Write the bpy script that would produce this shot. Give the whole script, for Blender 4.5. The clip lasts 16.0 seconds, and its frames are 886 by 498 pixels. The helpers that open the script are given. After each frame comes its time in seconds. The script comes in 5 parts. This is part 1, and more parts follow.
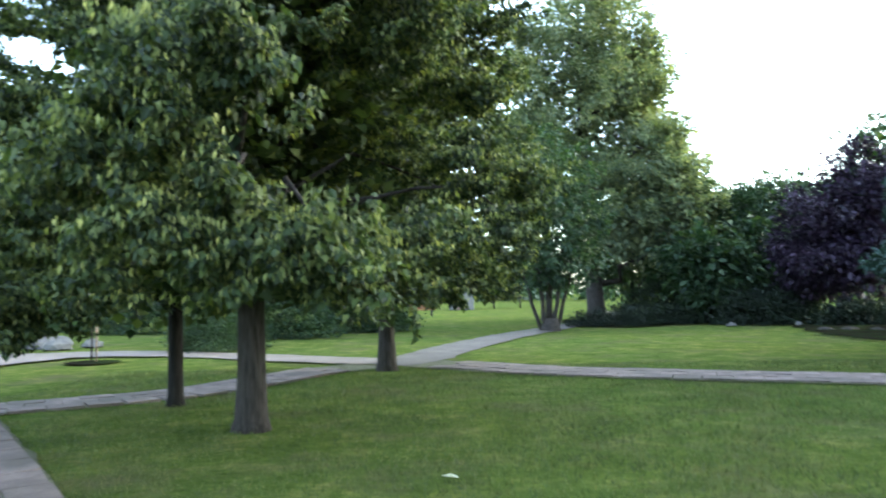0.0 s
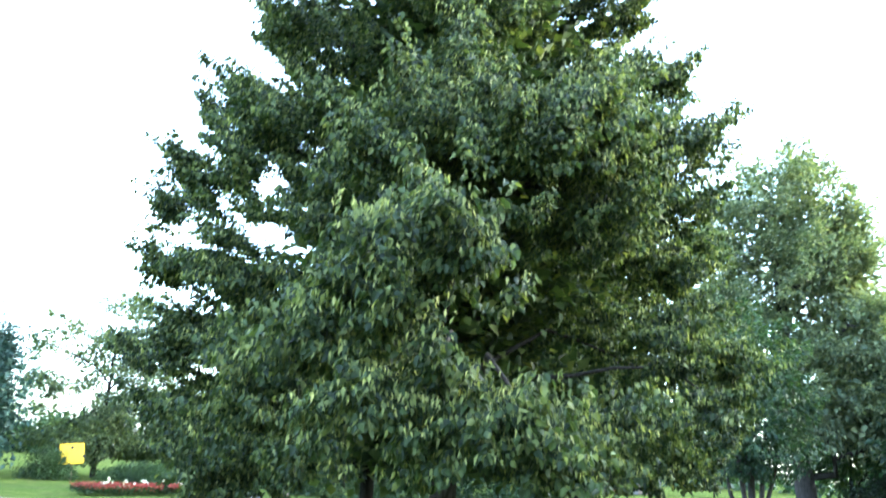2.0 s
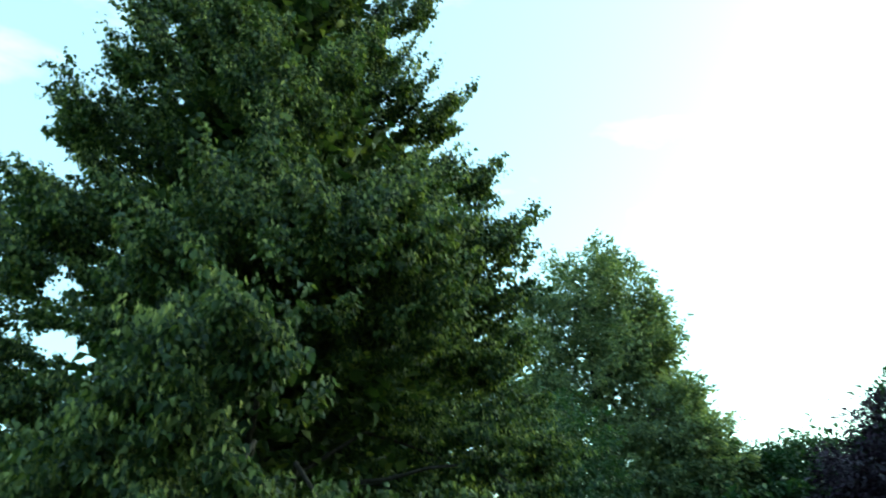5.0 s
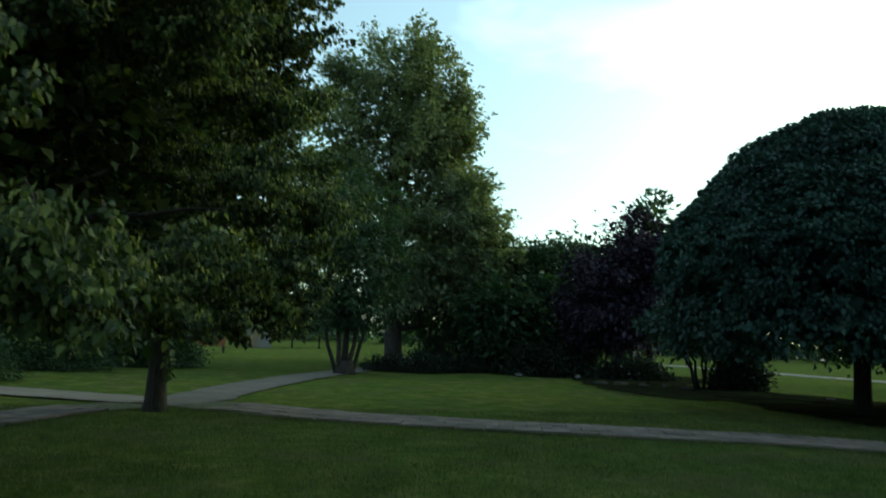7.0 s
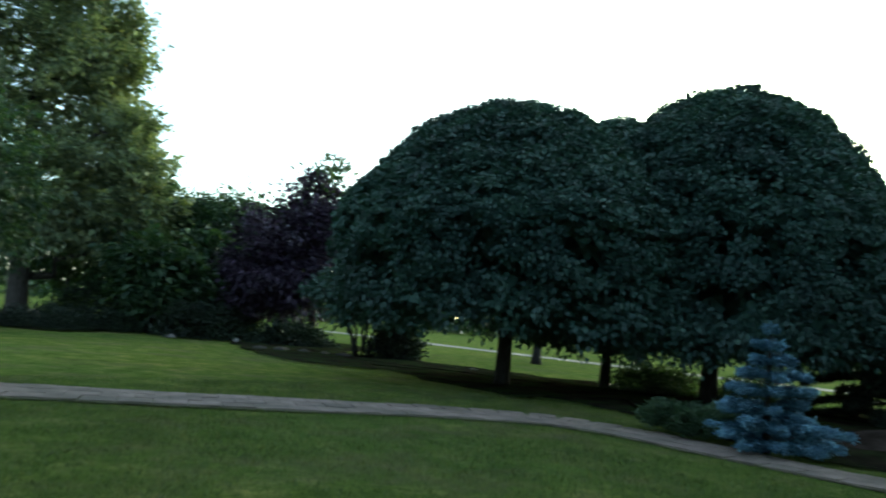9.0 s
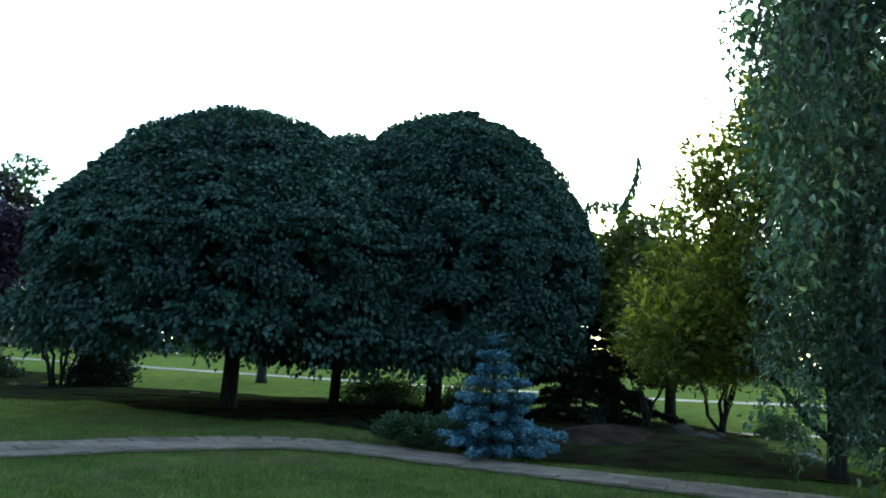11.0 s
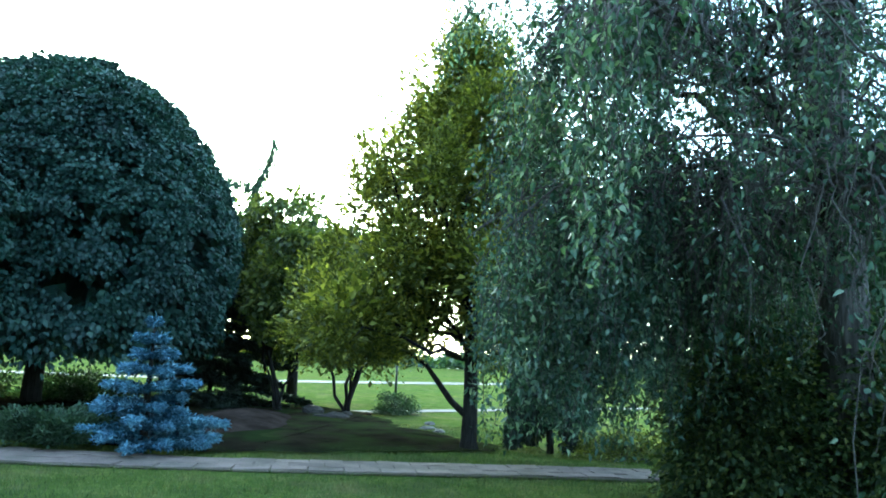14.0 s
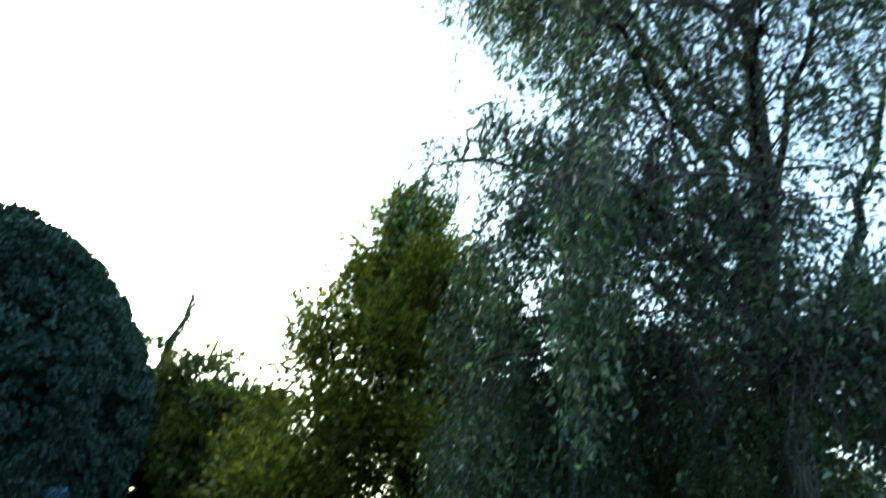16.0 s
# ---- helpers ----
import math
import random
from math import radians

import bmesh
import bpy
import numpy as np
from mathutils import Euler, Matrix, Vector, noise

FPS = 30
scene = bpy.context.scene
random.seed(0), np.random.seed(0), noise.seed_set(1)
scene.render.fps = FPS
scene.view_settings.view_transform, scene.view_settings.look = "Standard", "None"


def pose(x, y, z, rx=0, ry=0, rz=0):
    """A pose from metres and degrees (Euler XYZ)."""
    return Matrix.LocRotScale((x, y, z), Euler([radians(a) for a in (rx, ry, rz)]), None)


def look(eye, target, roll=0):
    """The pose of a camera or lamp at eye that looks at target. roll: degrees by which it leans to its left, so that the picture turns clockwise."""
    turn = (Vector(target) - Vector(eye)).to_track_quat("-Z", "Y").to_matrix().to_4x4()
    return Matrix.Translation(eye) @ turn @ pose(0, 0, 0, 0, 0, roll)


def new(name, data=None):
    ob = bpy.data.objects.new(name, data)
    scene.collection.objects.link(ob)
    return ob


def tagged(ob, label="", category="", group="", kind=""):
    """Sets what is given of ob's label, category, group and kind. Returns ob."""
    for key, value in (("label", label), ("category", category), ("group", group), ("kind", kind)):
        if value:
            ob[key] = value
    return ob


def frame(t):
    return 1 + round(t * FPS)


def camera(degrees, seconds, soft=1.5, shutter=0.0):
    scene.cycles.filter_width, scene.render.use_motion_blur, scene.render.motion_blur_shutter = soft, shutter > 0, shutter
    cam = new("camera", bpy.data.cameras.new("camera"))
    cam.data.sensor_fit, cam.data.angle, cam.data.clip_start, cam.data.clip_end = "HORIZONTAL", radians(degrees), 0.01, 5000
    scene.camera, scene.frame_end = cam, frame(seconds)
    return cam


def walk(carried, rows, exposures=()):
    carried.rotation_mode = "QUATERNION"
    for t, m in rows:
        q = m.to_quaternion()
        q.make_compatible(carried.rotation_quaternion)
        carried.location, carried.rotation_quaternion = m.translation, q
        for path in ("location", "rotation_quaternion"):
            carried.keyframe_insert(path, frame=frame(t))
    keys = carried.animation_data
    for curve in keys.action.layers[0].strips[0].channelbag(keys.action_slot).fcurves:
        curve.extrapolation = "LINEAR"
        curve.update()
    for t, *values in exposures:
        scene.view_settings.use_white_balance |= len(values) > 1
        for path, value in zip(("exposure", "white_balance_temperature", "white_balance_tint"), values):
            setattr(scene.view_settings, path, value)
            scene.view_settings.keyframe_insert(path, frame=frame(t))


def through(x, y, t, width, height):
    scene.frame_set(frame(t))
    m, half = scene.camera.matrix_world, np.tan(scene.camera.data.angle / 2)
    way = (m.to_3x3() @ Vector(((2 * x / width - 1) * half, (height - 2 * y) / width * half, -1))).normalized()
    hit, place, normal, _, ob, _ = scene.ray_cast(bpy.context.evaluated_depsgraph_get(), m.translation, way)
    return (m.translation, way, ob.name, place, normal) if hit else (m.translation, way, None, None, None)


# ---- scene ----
cam = camera(62.0, 16.0, soft=1.8, shutter=0.35)
PATH = [
    (0, (-0.038, 0.059, 1.562), (-0.006, 2.055, 1.685), -0.89),
    (0.5, (-0.129, 0.03, 1.561), (-0.356, 2.006, 1.769), 0.49),
    (1, (-0.2, -0.056, 1.575), (-0.657, 1.857, 1.938), 1.71),
    (1.5, (-0.224, -0.064, 1.591), (-0.749, 1.817, 2.019), 2.66),
    (2, (-0.244, -0.039, 1.636), (-0.684, 1.829, 2.199), 3.11),
    (2.5, (-0.232, -0.066, 1.645), (-0.632, 1.743, 2.399), 2.84),
    (3, (-0.219, -0.096, 1.651), (-0.587, 1.648, 2.557), 2.04),
    (3.2, (-0.227, -0.086, 1.657), (-0.589, 1.667, 2.55), 1.7),
    (5.3, (0.025, 0.04, 1.665), (0.135, 1.883, 2.432), -2.37),
    (5.5, (0.049, 0.072, 1.654), (0.22, 1.932, 2.37), -1.68),
    (6, (0.114, 0.154, 1.623), (0.413, 2.047, 2.196), 1.03),
    (6.5, (0.179, 0.314, 1.591), (0.629, 2.223, 1.984), 4.62),
    (7, (0.259, 0.534, 1.559), (0.799, 2.445, 1.8), 2.32),
    (7.5, (0.422, 0.834, 1.524), (1.095, 2.712, 1.664), 3.83),
    (8, (0.566, 1.247, 1.525), (1.201, 3.142, 1.611), 4.25),
    (8.5, (0.708, 1.528, 1.548), (1.687, 3.265, 1.7), 4.03),
    (9, (0.846, 1.761, 1.567), (2.159, 3.256, 1.77), 5.28),
    (9.5, (0.957, 1.867, 1.616), (2.491, 3.136, 1.81), 3.07),
    (10, (0.99, 1.969, 1.585), (2.659, 3.055, 1.772), 2.35),
    (10.2, (1.014, 1.955, 1.599), (2.713, 2.989, 1.805), 2.81),
    (12.3, (0.822, 2.796, 1.556), (2.682, 3.471, 1.847), -0.98),
    (12.5, (0.9, 2.873, 1.526), (2.807, 3.453, 1.695), 0.24),
    (13, (0.973, 3.159, 1.537), (2.932, 3.523, 1.713), 1.83),
    (13.5, (0.925, 3.406, 1.55), (2.893, 3.599, 1.85), 0.99),
    (14, (0.973, 3.62, 1.585), (2.945, 3.476, 1.884), 2.65),
    (14.5, (1.14, 3.743, 1.611), (3.104, 3.653, 1.981), 3.36),
    (15, (1.252, 3.881, 1.644), (3.185, 3.683, 2.119), 2.1),
    (15.5, (1.281, 4.006, 1.688), (3.217, 3.795, 2.145), 4.75),
    (16, (1.163, 4.094, 1.697), (2.998, 3.748, 2.414), 2.39),
]
EXPOSURES = [(0, 3.0, 6200, 27), (0.5, 3.35, 6000, 30), (1.5, 3.65, 5800, 26), (3.2, 3.38, 5700, 22), (5.3, 1.4, 6100, -9), (6.0, 0.85, 6400, -5), (7.0, 0.65, 6400, 4), (7.5, 0.85, 6400, 9), (8.5, 1.55, 6300, 12), (10.2, 1.75, 6000, 11), (12.3, 2.45, 5450, 10), (14, 3.1, 5400, 10), (14.5, 3.05, 5450, 11), (15.2, 2.5, 5600, 13), (16, 1.8, 5900, 17)]
walk(cam, [(t, look(eye, target, roll)) for t, eye, target, roll in PATH], EXPOSURES)

# ---- light ----
SUN_ELEV, SUN_ROT = radians(17.0), radians(72.0)
world = bpy.data.worlds.new("evening_sky")
scene.world = world
world.use_nodes = True
wn, wl = world.node_tree.nodes, world.node_tree.links
wn.clear()
w_out = wn.new("ShaderNodeOutputWorld")
w_bg = wn.new("ShaderNodeBackground")
w_sky = wn.new("ShaderNodeTexSky")
w_sky.sky_type, w_sky.sun_disc = "NISHITA", False
w_sky.sun_elevation, w_sky.sun_rotation = SUN_ELEV, SUN_ROT
w_sky.dust_density, w_sky.ozone_density = 2.5, 0.6
w_bg.inputs["Strength"].default_value = 0.15
w_noise = wn.new("ShaderNodeTexNoise")
w_noise.inputs["Scale"].default_value = 3.2
w_noise.inputs["Detail"].default_value = 6.0
w_coord = wn.new("ShaderNodeTexCoord")
w_map = wn.new("ShaderNodeMapping")
w_map.inputs["Scale"].default_value = (1.0, 1.0, 2.6)
w_ramp = wn.new("ShaderNodeValToRGB")
w_ramp.color_ramp.elements[0].position, w_ramp.color_ramp.elements[1].position = 0.55, 0.8
w_ramp.color_ramp.elements[0].color, w_ramp.color_ramp.elements[1].color = (0.065, 0.065, 0.065, 1), (0.28, 0.28, 0.28, 1)
w_mix = wn.new("ShaderNodeMixRGB")
w_mix.inputs["Color2"].default_value = (13.2, 15.2, 15.6, 1)
wl.new(w_coord.outputs["Generated"], w_map.inputs["Vector"])
wl.new(w_map.outputs["Vector"], w_noise.inputs["Vector"])
wl.new(w_noise.outputs["Fac"], w_ramp.inputs["Fac"])
wl.new(w_ramp.outputs["Color"], w_mix.inputs["Fac"])
w_hue = wn.new("ShaderNodeMixRGB")
w_hue.blend_type = "MULTIPLY"
w_hue.inputs["Fac"].default_value = 1.0
w_hue.inputs["Color2"].default_value = (0.75, 1.04, 1.0, 1)
wl.new(w_sky.outputs["Color"], w_hue.inputs["Color1"])
wl.new(w_hue.outputs["Color"], w_mix.inputs["Color1"])
wl.new(w_mix.outputs["Color"], w_bg.inputs["Color"])
wl.new(w_bg.outputs["Background"], w_out.inputs["Surface"])

sun_data = bpy.data.lights.new("sun", "SUN")
sun_data.energy, sun_data.angle, sun_data.color = 0.18, radians(20.0), (1.0, 0.9, 0.76)
sun = new("sun", sun_data)
sun_dir = Vector((math.sin(SUN_ROT) * math.cos(SUN_ELEV), math.cos(SUN_ROT) * math.cos(SUN_ELEV), math.sin(SUN_ELEV)))
sun.matrix_world = look(sun_dir * 60, (0, 0, 0))


# ---- materials ----
def shader(name):
    m = bpy.data.materials.new(name)
    m.use_nodes = True
    n, l = m.node_tree.nodes, m.node_tree.links
    return m, n, l, n["Principled BSDF"]


def noise_node(n, l, scale, detail=5.0, rough=0.6):
    tc = n.new("ShaderNodeTexCoord")
    t = n.new("ShaderNodeTexNoise")
    t.inputs["Scale"].default_value, t.inputs["Detail"].default_value = scale, detail
    t.inputs["Roughness"].default_value = rough
    l.new(tc.outputs["Object"], t.inputs["Vector"])
    return t


def ramp_node(n, l, source, stops):
    r = n.new("ShaderNodeValToRGB")
    e = r.color_ramp.elements
    while len(e) < len(stops):
        e.new(0.5)
    for k, (at, c) in zip(e, stops):
        k.position, k.color = at, (*c, 1)
    l.new(source, r.inputs["Fac"])
    return r


def mix_node(n, l, fac, a, b, mode="MIX"):
    m = n.new("ShaderNodeMixRGB")
    m.blend_type = mode
    for key, v in (("Fac", fac), ("Color1", a), ("Color2", b)):
        if isinstance(v, (int, float)):
            m.inputs[key].default_value = v
        elif isinstance(v, tuple):
            m.inputs[key].default_value = (*v, 1)
        else:
            l.new(v, m.inputs[key])
    return m


def bump_node(n, l, p, height, strength, distance=0.02):
    b = n.new("ShaderNodeBump")
    b.inputs["Strength"].default_value, b.inputs["Distance"].default_value = strength, distance
    l.new(height, b.inputs["Height"])
    l.new(b.outputs["Normal"], p.inputs["Normal"])


def leaf_material(name, dark, light, young, rough=0.5, through=0.35, patch=0.7):
    """Leaves: tone by leaf, paler young growth in patches, some light through the blade."""
    m, n, l, p = shader(name)
    geo = n.new("ShaderNodeNewGeometry")
    tone = ramp_node(n, l, geo.outputs["Random Per Island"], [(0.0, dark), (0.65, light), (1.0, young)])
    big = noise_node(n, l, patch, 3.0)
    mottled = ramp_node(n, l, big.outputs["Fac"], [(0.35, (0.62, 0.66, 0.66)), (0.65, (1.25, 1.2, 1.05))])
    col = mix_node(n, l, 1.0, tone.outputs["Color"], mottled.outputs["Color"], "MULTIPLY")
    l.new(col.outputs["Color"], p.inputs["Base Color"])
    p.inputs["Roughness"].default_value = rough
    p.inputs["Specular IOR Level"].default_value = 0.28
    tr = n.new("ShaderNodeBsdfTranslucent")
    warm = mix_node(n, l, 1.0, col.outputs["Color"], (1.35, 1.4, 0.6), "MULTIPLY")
    l.new(warm.outputs["Color"], tr.inputs["Color"])
    mx = n.new("ShaderNodeMixShader")
    mx.inputs["Fac"].default_value = through
    l.new(p.outputs["BSDF"], mx.inputs[1])
    l.new(tr.outputs["BSDF"], mx.inputs[2])
    l.new(mx.outputs["Shader"], n["Material Output"].inputs["Surface"])
    return m


def rough_material(name, a, b, scale, rough=0.9, bump=0.5, fine=None, by_piece=0.0, shine=0.08, dirt=None):
    """Soil, stone, bark or concrete: blotches, fine grain, relief."""
    m, n, l, p = shader(name)
    big = noise_node(n, l, scale, 6.0)
    tone = ramp_node(n, l, big.outputs["Fac"], [(0.3, a), (0.7, b)])
    grain = noise_node(n, l, fine or scale * 12, 4.0, 0.7)
    gr = ramp_node(n, l, grain.outputs["Fac"], [(0.3, (0.7, 0.7, 0.7)), (0.7, (1.25, 1.25, 1.25))])
    col = mix_node(n, l, 1.0, tone.outputs["Color"], gr.outputs["Color"], "MULTIPLY")
    if by_piece:
        info = n.new("ShaderNodeObjectInfo")
        own = ramp_node(n, l, info.outputs["Random"], [(0, (1 - by_piece,) * 3), (1, (1 + by_piece,) * 3)])
        col = mix_node(n, l, 1.0, col.outputs["Color"], own.outputs["Color"], "MULTIPLY")
    if dirt:
        geo = n.new("ShaderNodeNewGeometry")
        spread = n.new("ShaderNodeTexNoise")
        spread.inputs["Scale"].default_value, spread.inputs["Detail"].default_value = 1.1, 8.0
        l.new(geo.outputs["Position"], spread.inputs["Vector"])
        where = ramp_node(n, l, spread.outputs["Fac"], [(0.42, (0, 0, 0)), (0.62, (0.85, 0.85, 0.85))])
        col = mix_node(n, l, where.outputs["Color"], col.outputs["Color"], dirt)
    l.new(col.outputs["Color"], p.inputs["Base Color"])
    p.inputs["Roughness"].default_value = rough
    p.inputs["Specular IOR Level"].default_value = shine
    bump_node(n, l, p, grain.outputs["Fac"], bump)
    return m


def bark_material(name, a, b):
    m, n, l, p = shader(name)
    tc = n.new("ShaderNodeTexCoord")
    mp = n.new("ShaderNodeMapping")
    mp.inputs["Scale"].default_value = (9.0, 9.0, 1.3)
    t = n.new("ShaderNodeTexNoise")
    t.inputs["Scale"].default_value, t.inputs["Detail"].default_value = 3.0, 7.0
    l.new(tc.outputs["Object"], mp.inputs["Vector"])
    l.new(mp.outputs["Vector"], t.inputs["Vector"])
    tone = ramp_node(n, l, t.outputs["Fac"], [(0.3, a), (0.7, b)])
    l.new(tone.outputs["Color"], p.inputs["Base Color"])
    p.inputs["Roughness"].default_value = 0.95
    p.inputs["Specular IOR Level"].default_value = 0.2
    bump_node(n, l, p, t.outputs["Fac"], 0.9, 0.04)
    return m


def plain_material(name, c, rough=0.6, vary=0.15, scale=6.0):
    m, n, l, p = shader(name)
    t = noise_node(n, l, scale, 5.0)
    r = ramp_node(n, l, t.outputs["Fac"], [(0.3, tuple(v * (1 - vary) for v in c)), (0.7, tuple(v * (1 + vary) for v in c))])
    l.new(r.outputs["Color"], p.inputs["Base Color"])
    p.inputs["Roughness"].default_value = rough
    return m


def lawn_material():
    m, n, l, p = shader("lawn_grass")
    fine = noise_node(n, l, 45.0, 4.0, 0.75)
    mid = noise_node(n, l, 1.6, 6.0, 0.65)
    wide = noise_node(n, l, 0.16, 4.0)
    a = ramp_node(n, l, mid.outputs["Fac"], [(0.3, (0.04, 0.066, 0.018)), (0.52, (0.072, 0.103, 0.029)), (0.74, (0.14, 0.14, 0.06))])
    b = ramp_node(n, l, fine.outputs["Fac"], [(0.25, (0.55, 0.6, 0.5)), (0.75, (1.35, 1.3, 1.2))])
    c = ramp_node(n, l, wide.outputs["Fac"], [(0.35, (0.85, 0.95, 0.9)), (0.65, (1.2, 1.1, 0.95))])
    tuft = noise_node(n, l, 9.0, 5.0, 0.7)
    d = ramp_node(n, l, tuft.outputs["Fac"], [(0.3, (0.6, 0.66, 0.6)), (0.5, (1.0, 1.0, 1.0)), (0.72, (1.45, 1.32, 1.2))])
    ab0 = mix_node(n, l, 1.0, a.outputs["Color"], b.outputs["Color"], "MULTIPLY")
    ab = mix_node(n, l, 1.0, ab0.outputs["Color"], d.outputs["Color"], "MULTIPLY")
    abc = mix_node(n, l, 1.0, ab.outputs["Color"], c.outputs["Color"], "MULTIPLY")
    worn = noise_node(n, l, 0.55, 7.0, 0.7)
    bare = ramp_node(n, l, worn.outputs["Fac"], [(0.5, (0, 0, 0)), (0.68, (0.75, 0.75, 0.75))])
    abc = mix_node(n, l, bare.outputs["Color"], abc.outputs["Color"], (0.085, 0.075, 0.042))
    l.new(abc.outputs["Color"], p.inputs["Base Color"])
    p.inputs["Roughness"].default_value = 0.9
    p.inputs["Specular IOR Level"].default_value = 0.0
    bump_node(n, l, p, fine.outputs["Fac"], 0.8, 0.03)
    return m


M_LAWN = lawn_material()
M_BLADE = leaf_material("grass_blades", (0.039, 0.066, 0.019), (0.072, 0.11, 0.032), (0.146, 0.148, 0.062), 0.6, 0.3, 0.9)


def worn_blades(m):
    """Dry, brownish blades in the same worn patches as the ground beneath."""
    n, l = m.node_tree.nodes, m.node_tree.links
    p = n["Principled BSDF"]
    green = p.inputs["Base Color"].links[0].from_socket
    worn = noise_node(n, l, 0.55, 7.0, 0.7)
    dry = ramp_node(n, l, worn.outputs["Fac"], [(0.5, (0, 0, 0)), (0.68, (0.75, 0.75, 0.75))])
    both = mix_node(n, l, dry.outputs["Color"], green, (0.12, 0.098, 0.05))
    l.new(both.outputs["Color"], p.inputs["Base Color"])


worn_blades(M_BLADE)
M_SLAB = rough_material("paving_slab_concrete", (0.13, 0.1, 0.088), (0.205, 0.16, 0.142), 3.0, 0.9, 0.4, 60.0, 0.16, 0.08, (0.092, 0.08, 0.066))
M_BED = rough_material("joint_soil_and_weeds", (0.060, 0.066, 0.036), (0.120, 0.120, 0.072), 5.0, 1.0, 0.6)
M_GRAVEL = rough_material("fine_grey_gravel", (0.095, 0.084, 0.074), (0.14, 0.125, 0.11), 1.2, 0.95, 0.7, 70.0)
M_ROAD = rough_material("pale_beige_gravel", (0.15, 0.125, 0.105), (0.21, 0.178, 0.15), 1.2, 0.95, 0.6, 60.0)
# Soil with the deep shade under the globe trees put into its colour.
M_SOIL = rough_material("shade_darkened_soil", (0.006, 0.005, 0.0045), (0.022, 0.019, 0.012), 1.4, 1.0, 1.0, 26.0, 0.0, 0.0, (0.016, 0.026, 0.009))
M_MOUND = rough_material("bare_brown_soil", (0.014, 0.011, 0.009), (0.044, 0.033, 0.028), 1.8, 1.0, 1.0, 30.0, 0.0, 0.0)
# Brown-green earth, made darker to hold the golden trees' shade.
M_EARTH = rough_material("shade_darkened_earth", (0.011, 0.0095, 0.0065), (0.03, 0.025, 0.016), 1.6, 1.0, 1.0, 28.0, 0.0, 0.0, (0.026, 0.036, 0.012))
M_ASPHALT = rough_material("pale_asphalt", (0.1, 0.098, 0.092), (0.142, 0.138, 0.128), 0.6, 0.9, 0.3, 40.0)
M_STONE = rough_material("pale_field_stone", (0.08, 0.078, 0.072), (0.16, 0.152, 0.142), 3.0, 0.9, 0.6)
M_DARKSTONE = rough_material("dark_field_stone", (0.022, 0.02, 0.018), (0.055, 0.05, 0.045), 3.0, 0.9, 0.6)
M_BARK = bark_material("grey_brown_bark", (0.018, 0.015, 0.013), (0.06, 0.05, 0.044))
M_BARK_DARK = bark_material("dark_bark", (0.007, 0.006, 0.0055), (0.024, 0.021, 0.019))
M_BARK_PALE = bark_material("pale_flaking_bark", (0.034, 0.03, 0.028), (0.105, 0.092, 0.088))
M_LINDEN = leaf_material("linden_leaves", (0.012, 0.026, 0.011), (0.053, 0.085, 0.029), (0.155, 0.18, 0.062), 0.55, 0.3, 0.9)
M_BRACT = leaf_material("linden_bracts", (0.09, 0.118, 0.038), (0.17, 0.198, 0.068), (0.34, 0.345, 0.14), 0.65, 0.35)
M_MAPLE = leaf_material("silver_green_leaves", (0.075, 0.11, 0.068), (0.16, 0.2, 0.12), (0.28, 0.3, 0.17), 0.5, 0.38, 0.6)
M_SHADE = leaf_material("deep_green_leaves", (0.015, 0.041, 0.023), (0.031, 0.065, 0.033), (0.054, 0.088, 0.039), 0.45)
M_GLOBE = leaf_material("globe_tree_leaves", (0.014, 0.042, 0.038), (0.021, 0.055, 0.048), (0.031, 0.07, 0.056), 0.55, 0.15)
M_PURPLE = leaf_material("purple_leaves", (0.012, 0.007, 0.019), (0.026, 0.015, 0.036), (0.045, 0.024, 0.055), 0.5, 0.12)
M_GOLD = leaf_material("golden_leaves", (0.05, 0.063, 0.013), (0.135, 0.148, 0.027), (0.31, 0.3, 0.062), 0.5, 0.45, 0.9)
M_OLIVE = leaf_material("olive_leaves", (0.03, 0.045, 0.011), (0.07, 0.09, 0.02), (0.16, 0.17, 0.034), 0.5, 0.4, 0.9)
M_WILLOW = leaf_material("weeping_leaves", (0.017, 0.041, 0.03), (0.05, 0.096, 0.074), (0.18, 0.24, 0.195), 0.42, 0.36, 0.9)
M_SPRUCE = leaf_material("blue_needles", (0.015, 0.048, 0.085), (0.04, 0.112, 0.18), (0.084, 0.192, 0.3), 0.6, 0.05, 2.0)
M_SPRUCE_TIP = leaf_material("pale_blue_needle_tips", (0.062, 0.155, 0.262), (0.125, 0.26, 0.405), (0.22, 0.38, 0.54), 0.6, 0.05, 2.0)
M_DARKNEEDLE = leaf_material("dark_needles", (0.008, 0.015, 0.012), (0.016, 0.027, 0.020), (0.027, 0.041, 0.027), 0.6, 0.1, 2.0)
M_JUNIPER = leaf_material("juniper_sprays", (0.017, 0.041, 0.023), (0.034, 0.068, 0.035), (0.061, 0.102, 0.055), 0.6, 0.15, 2.0)
M_LEADER = leaf_material("grey_green_sprays", (0.035, 0.065, 0.045), (0.06, 0.1, 0.07), (0.1, 0.14, 0.09), 0.6, 0.3, 2.0)
# Green leaves with the shade beneath tall crowns put into the colour.
M_SHADED_LEAF = leaf_material("shade_darkened_leaves", (0.006, 0.013, 0.009), (0.012, 0.023, 0.014), (0.02, 0.035, 0.018), 0.6, 0.1, 1.0)
M_AIRY = leaf_material("pale_thin_leaves", (0.036, 0.06, 0.03), (0.075, 0.108, 0.05), (0.135, 0.165, 0.075), 0.5, 0.4, 0.9)
